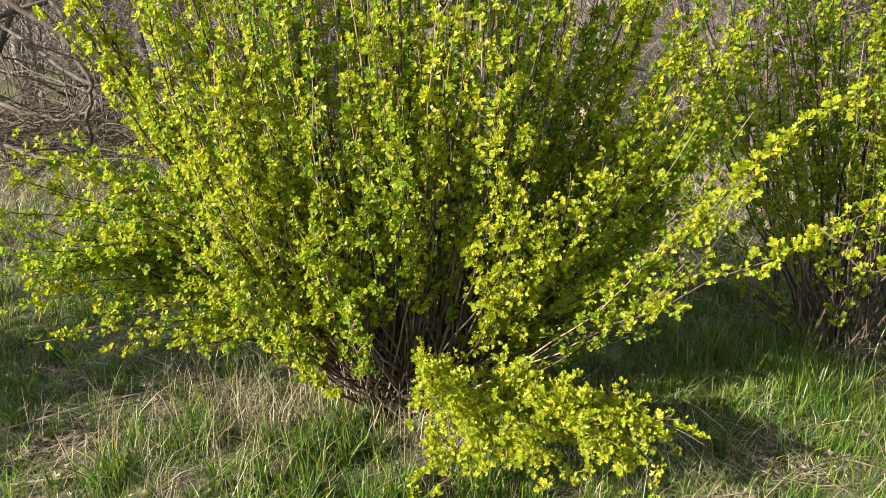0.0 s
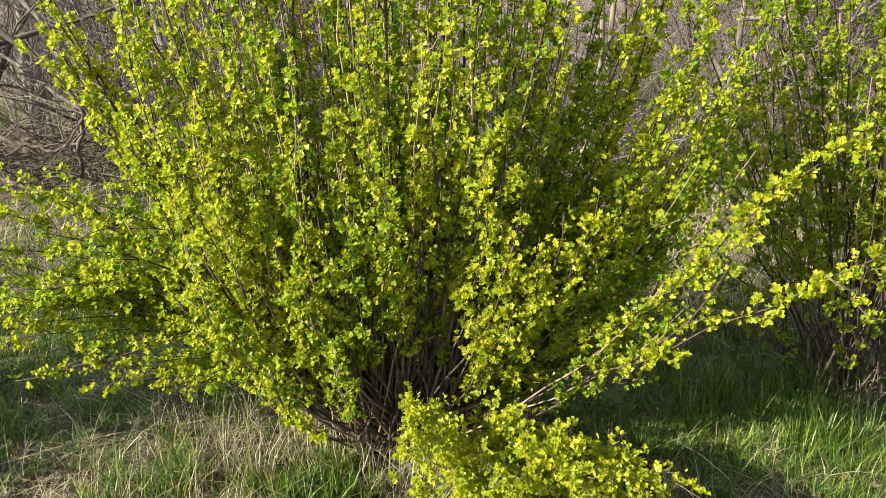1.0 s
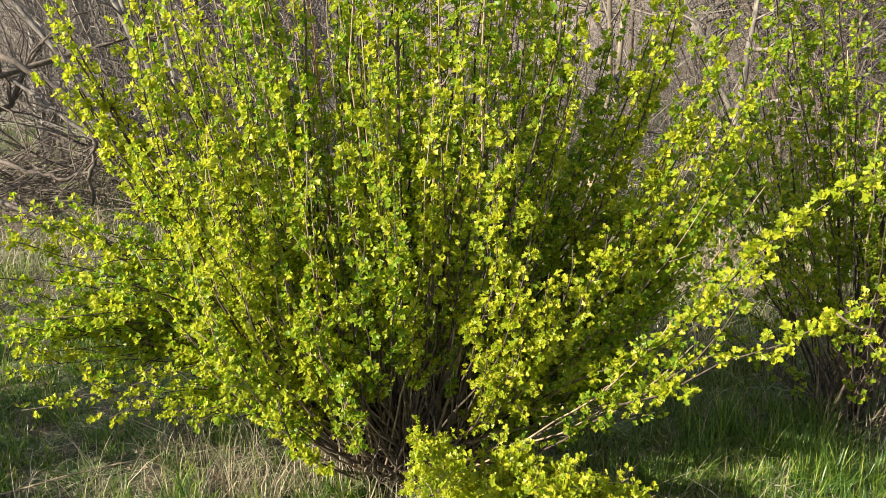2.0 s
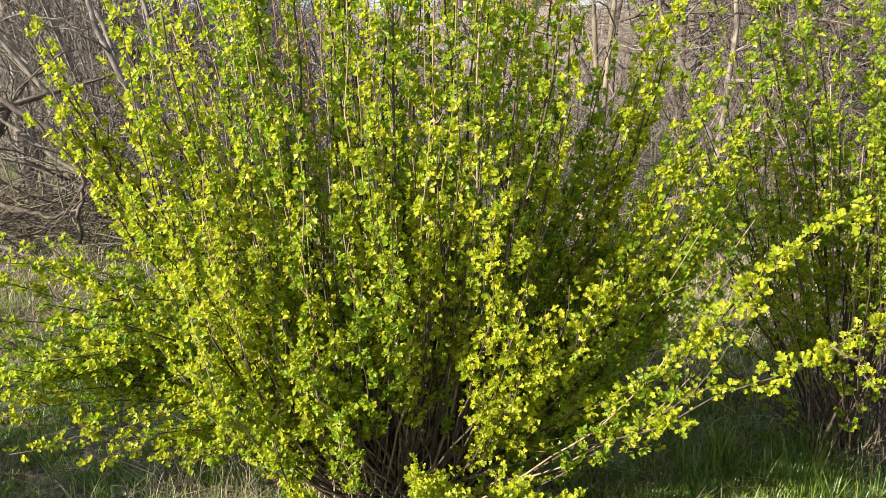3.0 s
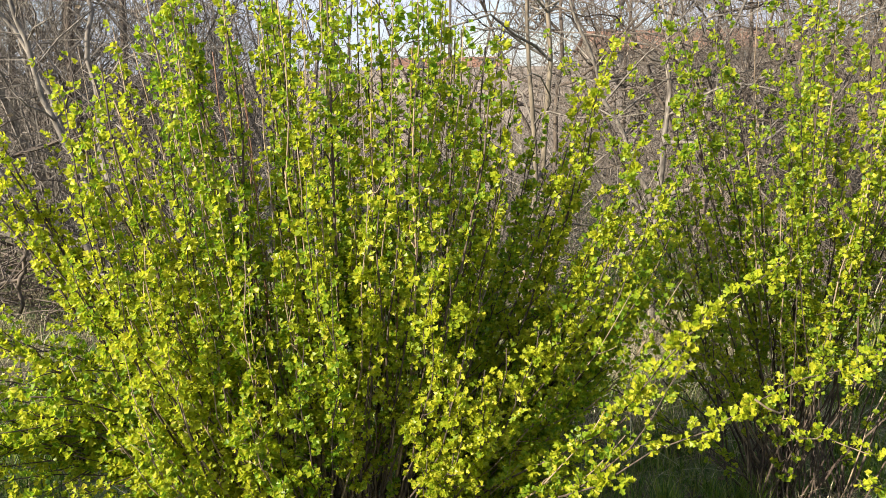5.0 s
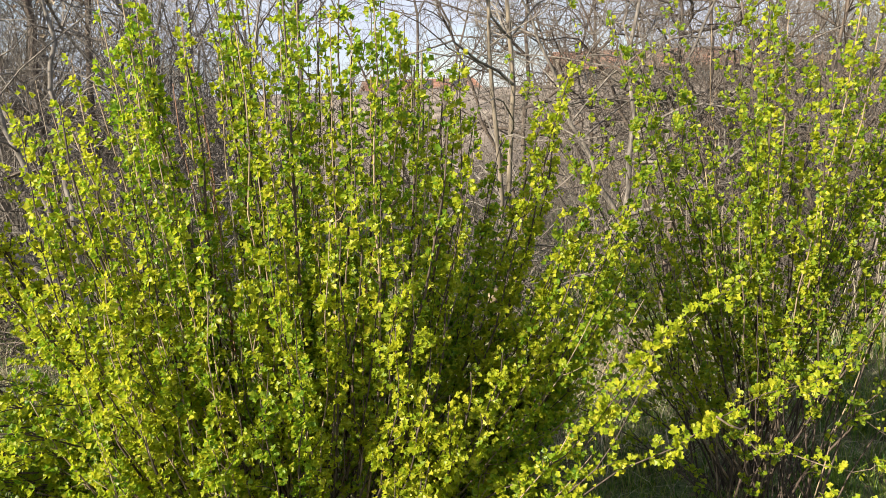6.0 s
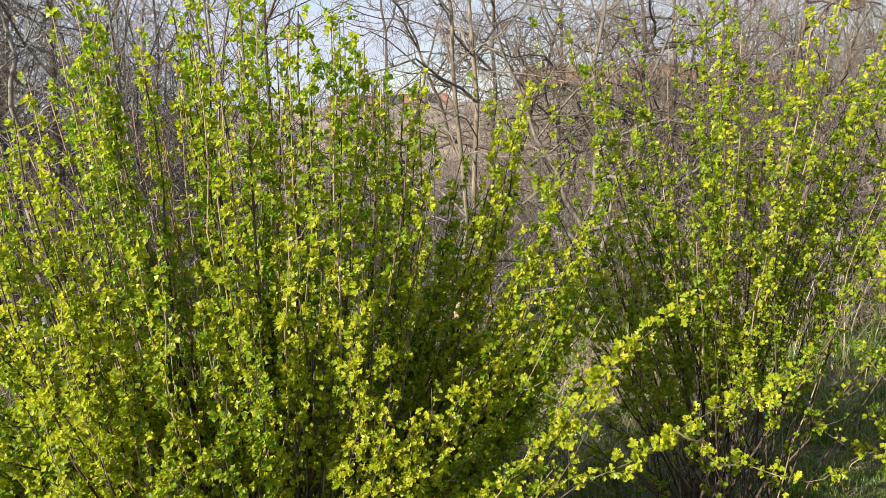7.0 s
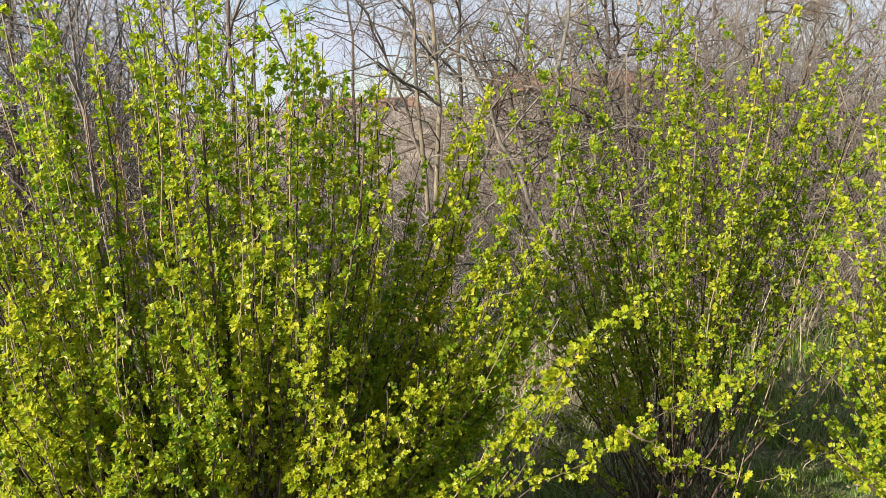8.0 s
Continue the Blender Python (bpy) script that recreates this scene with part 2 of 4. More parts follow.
def height(x, y):
    """The lie of the land."""
    x, y = np.asarray(x, float), np.asarray(y, float)
    near = 0.015 * np.sin(2.1 * x + 0.4) * np.cos(1.7 * y) + 0.012 * np.sin(5.3 * x + 3.1 * y) + 0.008 * np.sin(11 * x - 7 * y)
    s = np.clip((y - 11) / 30, 0, 1)
    return near + 2.7 * s * s * (3 - 2 * s)


# ---- the ground, one sheet to the horizon ----
def spread(lo, hi, inner_lo, inner_hi, step):
    inner = np.arange(inner_lo, inner_hi, step)
    g = np.geomspace(step, hi - inner_hi, 26)
    h = np.geomspace(step, inner_lo - lo, 26)
    return np.concatenate([inner_lo - h[::-1], inner, inner_hi + g])


def build_ground():
    xs, ys = spread(-900, 900, -5, 6, 0.12), spread(-600, 1400, -1, 9, 0.12)
    gx, gy = np.meshgrid(xs, ys)
    v = np.stack([gx, gy, height(gx, gy)], -1).reshape(-1, 3)
    w, h = len(xs), len(ys)
    i = (np.arange(h - 1)[:, None] * w + np.arange(w - 1)[None, :]).ravel()
    buf = Buf()
    buf.add(v, np.vstack([np.stack([i, i + 1, i + w + 1], 1), np.stack([i, i + w + 1, i + w], 1)]))
    alone("ground", buf, SOIL, "rough meadow soil with dry thatch and moss", "ground", "structure", True)


build_ground()

# ---- currant shrubs ----
single_leaf_meshes = []
for k in range(3):
    b_ = Buf()
    b_.add(LEAF_V * np.array([1, 0.9 + 0.12 * k, 0.6 + 0.5 * k]), LEAF_F)
    single_leaf_meshes.append(b_.mesh("leaf", LEAF_ONE))
single_left = [300]


def dress(stem_pts, rng, first, spacing, spur, per_node, size, out):
    """Rosettes of leaves along a twig; adds (position, way of the leaf, size) rows to out."""
    seg = np.linalg.norm(np.diff(stem_pts, axis=0), axis=1)
    run = np.concatenate([[0], np.cumsum(seg)])
    n = max(1, int(run[-1] * (1 - first) / spacing))
    at = run[-1] * (first + (1 - first) * (np.arange(n) + rng.uniform(0, 0.9, n)) / n)
    at[-1] = run[-1]
    p = np.stack([np.interp(at, run, stem_pts[:, k]) for k in range(3)], 1)
    along = unit(np.stack([np.gradient(stem_pts[:, k]) for k in range(3)], 1)).mean(0)
    for k, q in enumerate(p):
        o = rng.normal(0, 1, 3)
        o = unit(o - o.dot(along) * along * 0.8 + np.array([0, 0, 0.25]))
        big = rng.uniform(0.5, 1.25)
        m = max(2, int(rng.poisson(per_node * big)))
        star = rng.normal(0, 1, (m, 3))
        star = unit(unit(star - (star @ o)[:, None] * o) + o * rng.uniform(0.0, 1.3, (m, 1)))
        c = q + o * spur * rng.uniform(0.1, 1.1)
        out.append((c + star * rng.uniform(0.001, 0.014, (m, 1)), star, size * (0.7 + 0.35 * big) * rng.uniform(0.65, 1.2, m)))


def stem_of(root, base, tip, lift, rng, radius=0.007, first=0.3, side=5, side_len=0.18, spacing=0.042, per_node=10.5, size=0.0182,
            mat=None, leaf_mat=None, single=False, wiggle=0.012, pull=0.5, leafless=False, shape=(MID_V, MID_F), spur=0.017, via=None):
    """One shoot of a shrub: its wood with side twigs, and its leaves as a part of it."""
    a, b = np.array(base, float), np.array(tip, float)
    length = np.linalg.norm(b - a)
    c = a + (b - a) * pull + np.array([0, 0, lift]) if via is None else np.array(via)
    pts = bow(a, c, b, 14, rng, wiggle)
    wood, clusters = Buf(), []
    wood.tube(pts, np.linspace(radius, radius * 0.25, 14), 6)
    if not leafless:
        dress(pts, rng, first, spacing, spur, per_node, size, clusters)
    for k in range(side):
        s = rng.uniform(max(0.25, first - 0.05), 0.93)
        j = min(12, int(s * 13))
        p = pts[j]
        along = unit(pts[j + 1] - pts[j])
        o = rng.normal(0, 1, 3)
        o[2] = abs(o[2]) * 0.6
        d = unit(along * rng.uniform(0.9, 2.0) + unit(o - o.dot(along) * along))
        ln = side_len * rng.uniform(0.35, 1.2) * (1.15 - 0.6 * s) * min(1.0, length)
        q = p + d * ln
        tw = bow(p, (p + q) / 2 + np.array([0, 0, -0.02 + 0.05 * rng.random()]), q, 5, rng, 0.004)
        wood.tube(tw, np.linspace(radius * 0.4, 0.0009, 5), 4)
        if not leafless:
            dress(tw, rng, 0.15, spacing * 0.85, 0.014, per_node, size, clusters)
    stem = part("stem", wood, mat or (STEM_PALE if rng.random() < 0.5 else STEM), root, smooth=True)
    if leafless:
        return stem
    pos = np.concatenate([x[0] for x in clusters])
    outw = np.concatenate([x[1] for x in clusters])
    sz = np.concatenate([x[2] for x in clusters])
    d, sd, nr = leaf_axes(len(pos), rng, outw)
    if single:
        org = np.array(parent_origin(stem))
        take = min(single_left[0], len(pos))
        single_left[0] -= take
        for k in range(take):
            ob = new("leaf", single_leaf_meshes[k % 3])
            ob.parent = stem
            m = Matrix((d[k], sd[k], nr[k])).transposed().to_4x4()
            m.translation = Vector(pos[k] - org)
            ob.matrix_basis = m @ Matrix.Scale(sz[k], 4)
        pos, d, sd, nr, sz = pos[take:], d[take:], sd[take:], nr[take:], sz[take:]
        if not len(pos):
            return stem
    if leaf_mat is None and rng.random() < 0.3:
        leaf_mat = LEAF_YOUNG_LIT
    leaves = Buf()
    add_leaves(leaves, pos, d, sd, nr, sz, shape)
    part("leaves", leaves, leaf_mat or LEAF, stem)
    return stem


def main_shrub():
    rng = np.random.default_rng(11)
    bx, by = -0.32, 2.72
    root = thing("currant_shrub", (bx, by, 0), "large many-stemmed currant shrub with fresh yellow-green leaves", "shrub", "row of currant shrubs")

    def foot(spread_=0.16):
        a, r = rng.uniform(0, 2 * np.pi), spread_ * math.sqrt(rng.random())
        return bx + r * math.cos(a) * 1.3, by + r * math.sin(a), -0.03

    def shoot(tip, flare=0.7, rise=0.42, **kw):
        """A shoot that leans out low down and then turns upward."""
        f = kw.pop("base", None) or foot()
        via = (f[0] + (tip[0] - f[0]) * flare, f[1] + (tip[1] - f[1]) * flare, tip[2] * rise)
        return stem_of(root, f, tip, 0, rng, via=via, **kw)

    near = dict(shape=(LEAF_V, LEAF_F), leaf_mat=LEAF_YOUNG_LIT, size=0.0190)

    # two long arms that reach over to the next shrub
    arm = dict(single=True, side_len=0.07, spur=0.024, side=6, **{**near, "size": 0.0220})
    stem_of(root, foot(0.08), (1.01, 2.08, 1.34), 0, rng, via=(0.44, 2.10, 0.72), first=0.45, radius=0.0050, wiggle=0.026, mat=STEM, spacing=0.019, per_node=11, **arm)
    stem_of(root, foot(0.08), (1.38, 2.10, 1.16), 0, rng, via=(0.52, 1.98, 0.68), first=0.46, radius=0.0045, wiggle=0.030, mat=STEM, spacing=0.025, per_node=10, **arm)
    stem_of(root, (0.95, 2.03, 0.97), (1.50, 2.10, 0.78), 0, rng, via=(1.12, 2.1, 0.70), first=0.25, radius=0.0035, wiggle=0.02, mat=STEM_PALE, spacing=0.036, per_node=9, side=4, side_len=0.06, **near)
    for tip in ((0.75, 2.05, 1.06), (0.55, 2.12, 0.92), (0.62, 2.14, 0.82)):
        shoot(tip, 0.75, 0.45, first=0.6, side=6, side_len=0.10, spacing=0.036, per_node=8, radius=0.005)
    # the bright column that stands out of the front
    for tip in ((0.08, 2.05, 1.50), (0.03, 2.08, 1.62), (0.11, 2.05, 1.36), (0.15, 2.07, 1.20), (0.06, 2.06, 1.28), (0.34, 2.08, 1.17), (0.26, 2.08, 1.13), (0.20, 2.09, 1.06), (0.14, 2.10, 0.98), (0.12, 2.12, 0.90), (0.22, 2.10, 0.98), (0.04, 2.14, 0.80)):
        shoot(tip, 0.95, 0.55, first=0.58, side=7, side_len=0.10, spacing=0.030, per_node=10, radius=0.005, mat=STEM, **near)
    for tip in ((0.17, 2.34, 0.56), (0.20, 2.30, 0.50)):
        shoot(tip, 0.6, 0.75, first=0.6, side=5, side_len=0.09, spacing=0.026, per_node=9, radius=0.004, **near)
    # the low front branch that hangs over the grass
    for k in range(22):
        u = (k + rng.random()) / 22
        tip = (-0.20 + 0.86 * u, rng.uniform(1.78, 1.96), rng.uniform(0.10 + 0.16 * u, 0.53 - 0.16 * u))
        stem_of(root, foot(0.1), tip, 0, rng, via=(-0.12 + 0.42 * u, 2.15, rng.uniform(0.44, 0.66) - 0.12 * u), first=0.62, side=9, side_len=0.18, spacing=0.026, per_node=9, radius=0.004, **near)
    # bare bent branch and low shoots towards the shaded grass
    shoot((0.42, 2.37, 0.46), 0.5, 0.75, leafless=True, side=5, side_len=0.14, radius=0.007, mat=STEM_PALE, wiggle=0.02)
    for k in range(15):
        shoot((rng.uniform(0.25, 0.70), rng.uniform(2.2, 2.75), rng.uniform(0.42, 0.86)), 0.6, 0.6, first=0.45, side=8, side_len=0.17, radius=0.004, leaf_mat=LEAF)
    # the upright fan
    def crown_top(x):
        return float(np.interp(x, (-1.15, -0.8, -0.6, -0.3, 0.0, 0.2, 0.4), (1.75, 2.14, 2.28, 2.30, 2.26, 2.06, 1.75)))

    for k in range(86):
        x = -0.94 + 1.22 * ((k * 0.618) % 1)
        y = rng.uniform(2.08, 2.52) if k % 6 else rng.uniform(2.5, 2.95)
        top = crown_top(x) - abs(rng.normal(0, 0.16 if k % 3 else 0.42))
        thick = k % 4 == 0
        shoot((x, y, top), rng.uniform(0.75, 1.0), rng.uniform(0.32, 0.5), radius=0.0095 if thick else rng.uniform(0.004, 0.007), first=rng.uniform(0.34, 0.52), side=8, side_len=0.10, spacing=0.037, mat=STEM if thick else None, wiggle=0.014)
    for k in range(34):
        x = -1.02 + 1.02 * ((k * 0.618) % 1)
        low_end = 1.15 if -0.52 < x < 0.0 else 0.72
        shoot((x, rng.uniform(2.02, 2.35), rng.uniform(low_end, 1.75)), rng.uniform(0.8, 1.05), rng.uniform(0.4, 0.55), radius=0.0045, first=0.45, side=7, side_len=0.10, spacing=0.034)
    for tip in ((-0.72, 2.12, 1.15), (-0.86, 2.18, 1.36), (-0.62, 2.12, 1.50), (-0.66, 2.08, 1.00), (-0.78, 2.15, 0.92), (-0.50, 2.10, 0.86), (-0.08, 2.10, 1.52), (-0.03, 2.14, 1.72), (-0.10, 2.12, 1.34), (-0.92, 2.2, 1.60), (-0.58, 2.05, 0.66)):
        shoot(tip, 0.9, 0.5, spacing=0.038, side=8, side_len=0.12, per_node=11, mat=STEM, leaf_mat=LEAF_YOUNG_LIT, first=0.45)
    for k in range(24):
        u = (k * 0.618) % 1
        tip = (-0.82 + 0.62 * u, rng.uniform(1.98, 2.16), rng.uniform(0.72, 1.70 - 0.2 * u))
        shoot(tip, 1.0, 0.6, spacing=0.032, side=8, side_len=0.11, per_node=11, radius=0.0045, leaf_mat=LEAF_YOUNG_LIT if k % 3 else LEAF, first=0.55)
    # tall shoots standing up beside the gap
    for tip in ((0.33, 2.5, 1.84), (0.30, 2.55, 2.02), (0.40, 2.5, 1.66), (0.54, 2.45, 1.82), (0.63, 2.45, 1.94), (0.66, 2.6, 1.97), (0.72, 2.4, 1.64), (0.60, 2.38, 1.50), (0.66, 2.35, 1.42), (0.50, 2.4, 1.58), (0.80, 2.45, 1.52), (0.56, 2.4, 1.34), (0.46, 2.5, 1.44), (0.86, 2.5, 1.40), (0.92, 2.6, 1.62), (0.78, 2.5, 1.28)):
        # front tips get the sunlit leaf colour, deeper ones the plain leaf
        shoot(tip, 0.72, 0.36, radius=0.0065, side=11, side_len=0.16, first=0.46, spacing=0.024, per_node=11, mat=STEM, leaf_mat=LEAF_YOUNG_LIT if tip[1] < 2.46 else None)
    for k in range(17):
        tip = (rng.uniform(0.22, 0.80), rng.uniform(2.40, 3.2), rng.uniform(0.60, 1.48))
        shoot(tip, 0.65, 0.42, radius=rng.uniform(0.003, 0.006), side=10, first=0.40, side_len=0.22, mat=STEM, leaf_mat=LEAF)
    for k in range(10):
        tip = (rng.uniform(0.66, 1.05), rng.uniform(2.5, 3.0), rng.uniform(0.80, 1.30))
        shoot(tip, 0.65, 0.45, radius=0.004, side=9, first=0.55, side_len=0.18, spacing=0.036, mat=STEM, leaf_mat=LEAF)
    for k in range(26):
        tip = (0.16 + 0.72 * ((k * 0.618) % 1), rng.uniform(2.25, 2.85), rng.uniform(1.05, 1.78))
        shoot(tip, 0.70, 0.40, radius=rng.uniform(0.003, 0.006), side=9, first=0.46, side_len=0.15, spacing=0.034, per_node=11, mat=STEM if k % 3 else STEM_PALE, leaf_mat=LEAF if tip[1] > 2.5 else None)
    # branches that sweep out and down on the other side
    for k in range(46):
        u = (k * 0.618) % 1
        tip = (-0.62 - 1.2 * u, rng.uniform(2.15, 2.85), rng.uniform(0.42, 1.12))
        stem_of(root, foot(0.1), tip, 0, rng, via=(-0.55 - 0.5 * u, 2.55, tip[2] * rng.uniform(0.75, 1.05) + 0.08), side=11, first=0.36, side_len=0.28, radius=rng.uniform(0.004, 0.008), mat=STEM, spacing=0.046, size=0.0205)
    for tip in ((-1.58, 2.35, 0.44), (-1.30, 2.30, 0.40), (-1.34, 2.25, 0.84), (-1.02, 2.28, 0.45), (-0.66, 2.22, 0.52), (-1.10, 2.2, 0.62), (-0.84, 2.15, 0.56), (-1.5, 2.3, 0.66), (-0.52, 2.12, 0.58)):
        stem_of(root, foot(0.1), tip, 0, rng, via=(tip[0] * 0.6, 2.5, tip[2] + 0.12), side=7, first=0.6, side_len=0.14, spacing=0.030, radius=0.0055, mat=STEM, **near)
    # long leaning branches with leaf clumps at their ends
    for tip in ((-1.31, 2.50, 1.74), (-1.33, 2.40, 1.55), (-1.28, 2.50, 1.44), (-1.09, 2.40, 1.34), (-1.20, 2.60, 1.72), (-1.40, 2.55, 1.92), (-1.05, 2.45, 1.62), (-1.15, 2.5, 1.95), (-1.02, 2.35, 1.18), (-1.30, 2.45, 1.66), (-1.24, 2.45, 1.56), (-1.36, 2.48, 1.80), (-1.12, 2.3, 1.46), (-0.98, 2.3, 1.34), (-1.08, 2.6, 1.82)):
        shoot(tip, 0.55, 0.42, radius=0.009, first=0.50, side=11, side_len=0.17, wiggle=0.018, spacing=0.034, per_node=12, mat=STEM, leaf_mat=LEAF_YOUNG_LIT, base=foot(0.1))
    # dense bare canes at the foot, thin ones in sunlit colours among the leaves
    for k in range(56):
        a, r = rng.uniform(0, 2 * np.pi), rng.uniform(0.05, 0.45)
        shoot((bx + r * math.cos(a) * 1.2, by + r * math.sin(a) - 0.05, rng.uniform(0.35, 1.3)), 0.8, 0.4, radius=rng.uniform(0.003, 0.008), side=3, side_len=0.16, leafless=True)
    for k in range(80):
        x, y = bx + rng.normal(0, 0.22), by + rng.normal(-0.08, 0.15)
        shoot((x * 1.25 + 0.06, y + rng.normal(0, 0.1), rng.uniform(0.3, 1.3)), 0.7, 0.4, base=(x, y, -0.03), wiggle=0.022, radius=rng.uniform(0.0020, 0.0042), side=2, side_len=0.12, leafless=True, mat=CANE)
    for k in range(30):
        x = rng.uniform(-1.0, 0.35)
        shoot((x, rng.uniform(2.15, 2.8), crown_top(x) * rng.uniform(0.55, 0.98)), 0.95, 0.42, radius=rng.uniform(0.0025, 0.0048), side=9, side_len=0.16, leafless=True, mat=CANE if k % 2 else STEM_PALE)
    # dead reddish shoots standing among the leaves
    for tip in ((-0.56, 2.34, 1.95), (-0.50, 2.36, 2.00), (-0.47, 2.32, 1.86), (-0.62, 2.38, 1.78), (0.02, 2.2, 1.95)):
        shoot(tip, 0.9, 0.45, radius=0.0050, side=3, side_len=0.12, leafless=True, mat=STEM_RED)


def side_shrub(at, label, seed, tips, count, spread_x, spread_y, top, low, leaf_mat=None, size=0.0195, per_node=9, spacing=0.056):
    rng = np.random.default_rng(seed)
    bx, by = at
    root = thing("currant_shrub", (bx, by, 0), label, "shrub", "row of currant shrubs")
    for k in range(count):
        a = rng.uniform(-1, 1)
        tip = (bx + spread_x * a + rng.normal(0, 0.08), by + rng.uniform(-spread_y, spread_y), top * (1 - 0.10 * a * a) - abs(rng.normal(0, 0.3)))
        r, f = 0.28 * math.sqrt(rng.random()), rng.uniform(0, 2 * np.pi)
        stem_of(root, (bx + r * math.cos(f), by + r * math.sin(f), -0.03), tip, rng.uniform(-0.1, 0.06), rng, radius=rng.uniform(0.003, 0.006), first=rng.uniform(0.26, 0.46), side=6,
                side_len=0.26, size=size, per_node=per_node, spacing=spacing, leaf_mat=leaf_mat, shape=(FAR_V, FAR_F), mat=STEM)
    for k in range(low):
        f = rng.uniform(0, 2 * np.pi)
        tip = (bx + spread_x * math.cos(f) * rng.uniform(0.6, 1.1), by + spread_y * math.sin(f), rng.uniform(0.45, 1.1))
        stem_of(root, (bx + 0.08 * math.cos(f), by + 0.08 * math.sin(f), -0.03), tip, 0.12, rng, radius=0.006, first=0.4, side=6, size=size, per_node=per_node, spacing=spacing, leaf_mat=leaf_mat, shape=(FAR_V, FAR_F), mat=STEM)
    for k in range(count // 5):
        f, r = rng.uniform(0, 2 * np.pi), rng.uniform(0.2, 0.9)
        stem_of(root, (bx + 0.2 * math.cos(f), by + 0.2 * math.sin(f), -0.03), (bx + spread_x * r * math.cos(f), by + spread_y * r * math.sin(f), top * rng.uniform(0.35, 0.95)), 0.0, rng,
                radius=rng.uniform(0.002, 0.005), side=6, side_len=0.2, leafless=True, mat=STEM_PALE if k % 4 == 0 else STEM)
    for tip in tips:
        stem_of(root, (bx, by, -0.03), tip, -0.05, rng, radius=0.006, first=0.45, side=5, side_len=0.16, size=size, per_node=10, spacing=0.034, leaf_mat=LEAF_YOUNG_LIT if rng.random() < 0.6 else leaf_mat, shape=(FAR_V, FAR_F))


main_shrub()
side_shrub((1.62, 3.15), "open currant shrub with sparse small fresh leaves", 5, ((1.05, 2.9, 1.85), (1.08, 2.85, 2.0), (1.22, 2.8, 1.8), (1.18, 2.75, 1.6), (1.50, 2.8, 2.15), (1.45, 2.85, 2.3), (1.62, 2.8, 2.0), (1.40, 2.7, 1.75), (1.75, 2.75, 2.2), (1.9, 2.8, 2.3), (2.05, 2.8, 2.1), (1.3, 2.7, 1.4), (1.6, 2.7, 1.5), (0.95, 2.8, 1.30), (1.02, 2.9, 1.50), (1.12, 2.8, 1.15), (1.25, 2.9, 1.30), (1.35, 2.75, 1.60), (0.98, 2.95, 1.05), (1.20, 2.85, 1.0), (1.45, 2.8, 1.2)), 50, 1.0, 0.6, 2.45, 14, LEAF_BACK, per_node=10)
side_shrub((2.75, 2.75), "currant shrub with long leafy shoots beside tall grass", 8, ((1.95, 2.4, 1.85), (2.0, 2.3, 1.4), (1.9, 2.35, 1.0), (1.75, 2.2, 0.75), (1.30, 2.12, 0.66), (1.45, 2.15, 0.60), (1.82, 2.45, 1.40), (1.85, 2.45, 1.20), (1.90, 2.50, 1.00), (1.80, 2.40, 0.85), (1.95, 2.50, 0.70), (2.00, 2.50, 1.30), (1.78, 2.45, 1.05), (2.05, 2.55, 1.55), (1.88, 2.5, 1.62)), 30, 0.95, 0.6, 2.3, 10)
side_shrub((-2.92, 2.15), "currant shrub with drooping dark green lower branches", 21, ((-1.75, 2.4, 0.95), (-1.7, 2.6, 0.75), (-1.8, 2.3, 0.6)), 50, 0.80, 0.75, 2.0, 38, LEAF)


# ---- bare orchard trees ----
def grow(buf, p, d, length, r, level, rng, droop=0.0, kids=(6, 5, 3), sides=(7, 5, 4, 3), rough=0.07):
    """A limb with its own side branches, all in one mesh."""
    n = 9 - 2 * min(level, 3)
    end = p + d * length
    if level >= 3:
        buf.fine.append((p, end, (p + end) / 2 + rng.normal(0, 0.05 * length, 3), max(0.0011, r)))
        return
    bend = rng.normal(0, 0.15 * length, 3) + np.array([0, 0, droop * length])
    pts = bow(p, (p + end) / 2 + bend, end, n, rng, rough * length / n * 2)
    buf.tube(pts, np.linspace(r, r * (0.45 if level < 2 else 0.3), n), sides[min(level, 3)])
    if level >= 3 or level - 1 >= len(kids):
        return
    for k in range(kids[min(level, len(kids) - 1)] if level < len(kids) else 0):
        s = rng.uniform(0.2, 0.97)
        j = min(n - 2, int(s * (n - 1)))
        along = unit(pts[j + 1] - pts[j])
        o = rng.normal(0, 1, 3)
        o = unit(o - o.dot(along) * along)
        nd = unit(along * rng.uniform(0.3, 1.1) + o + np.array([0, 0, 0.25]))
        grow(buf, pts[j], nd, length * rng.uniform(0.3, 0.6) * (1.2 - 0.5 * s), r * (0.44 - 0.2 * s), level + 1, rng, droop, kids, sides, rough)


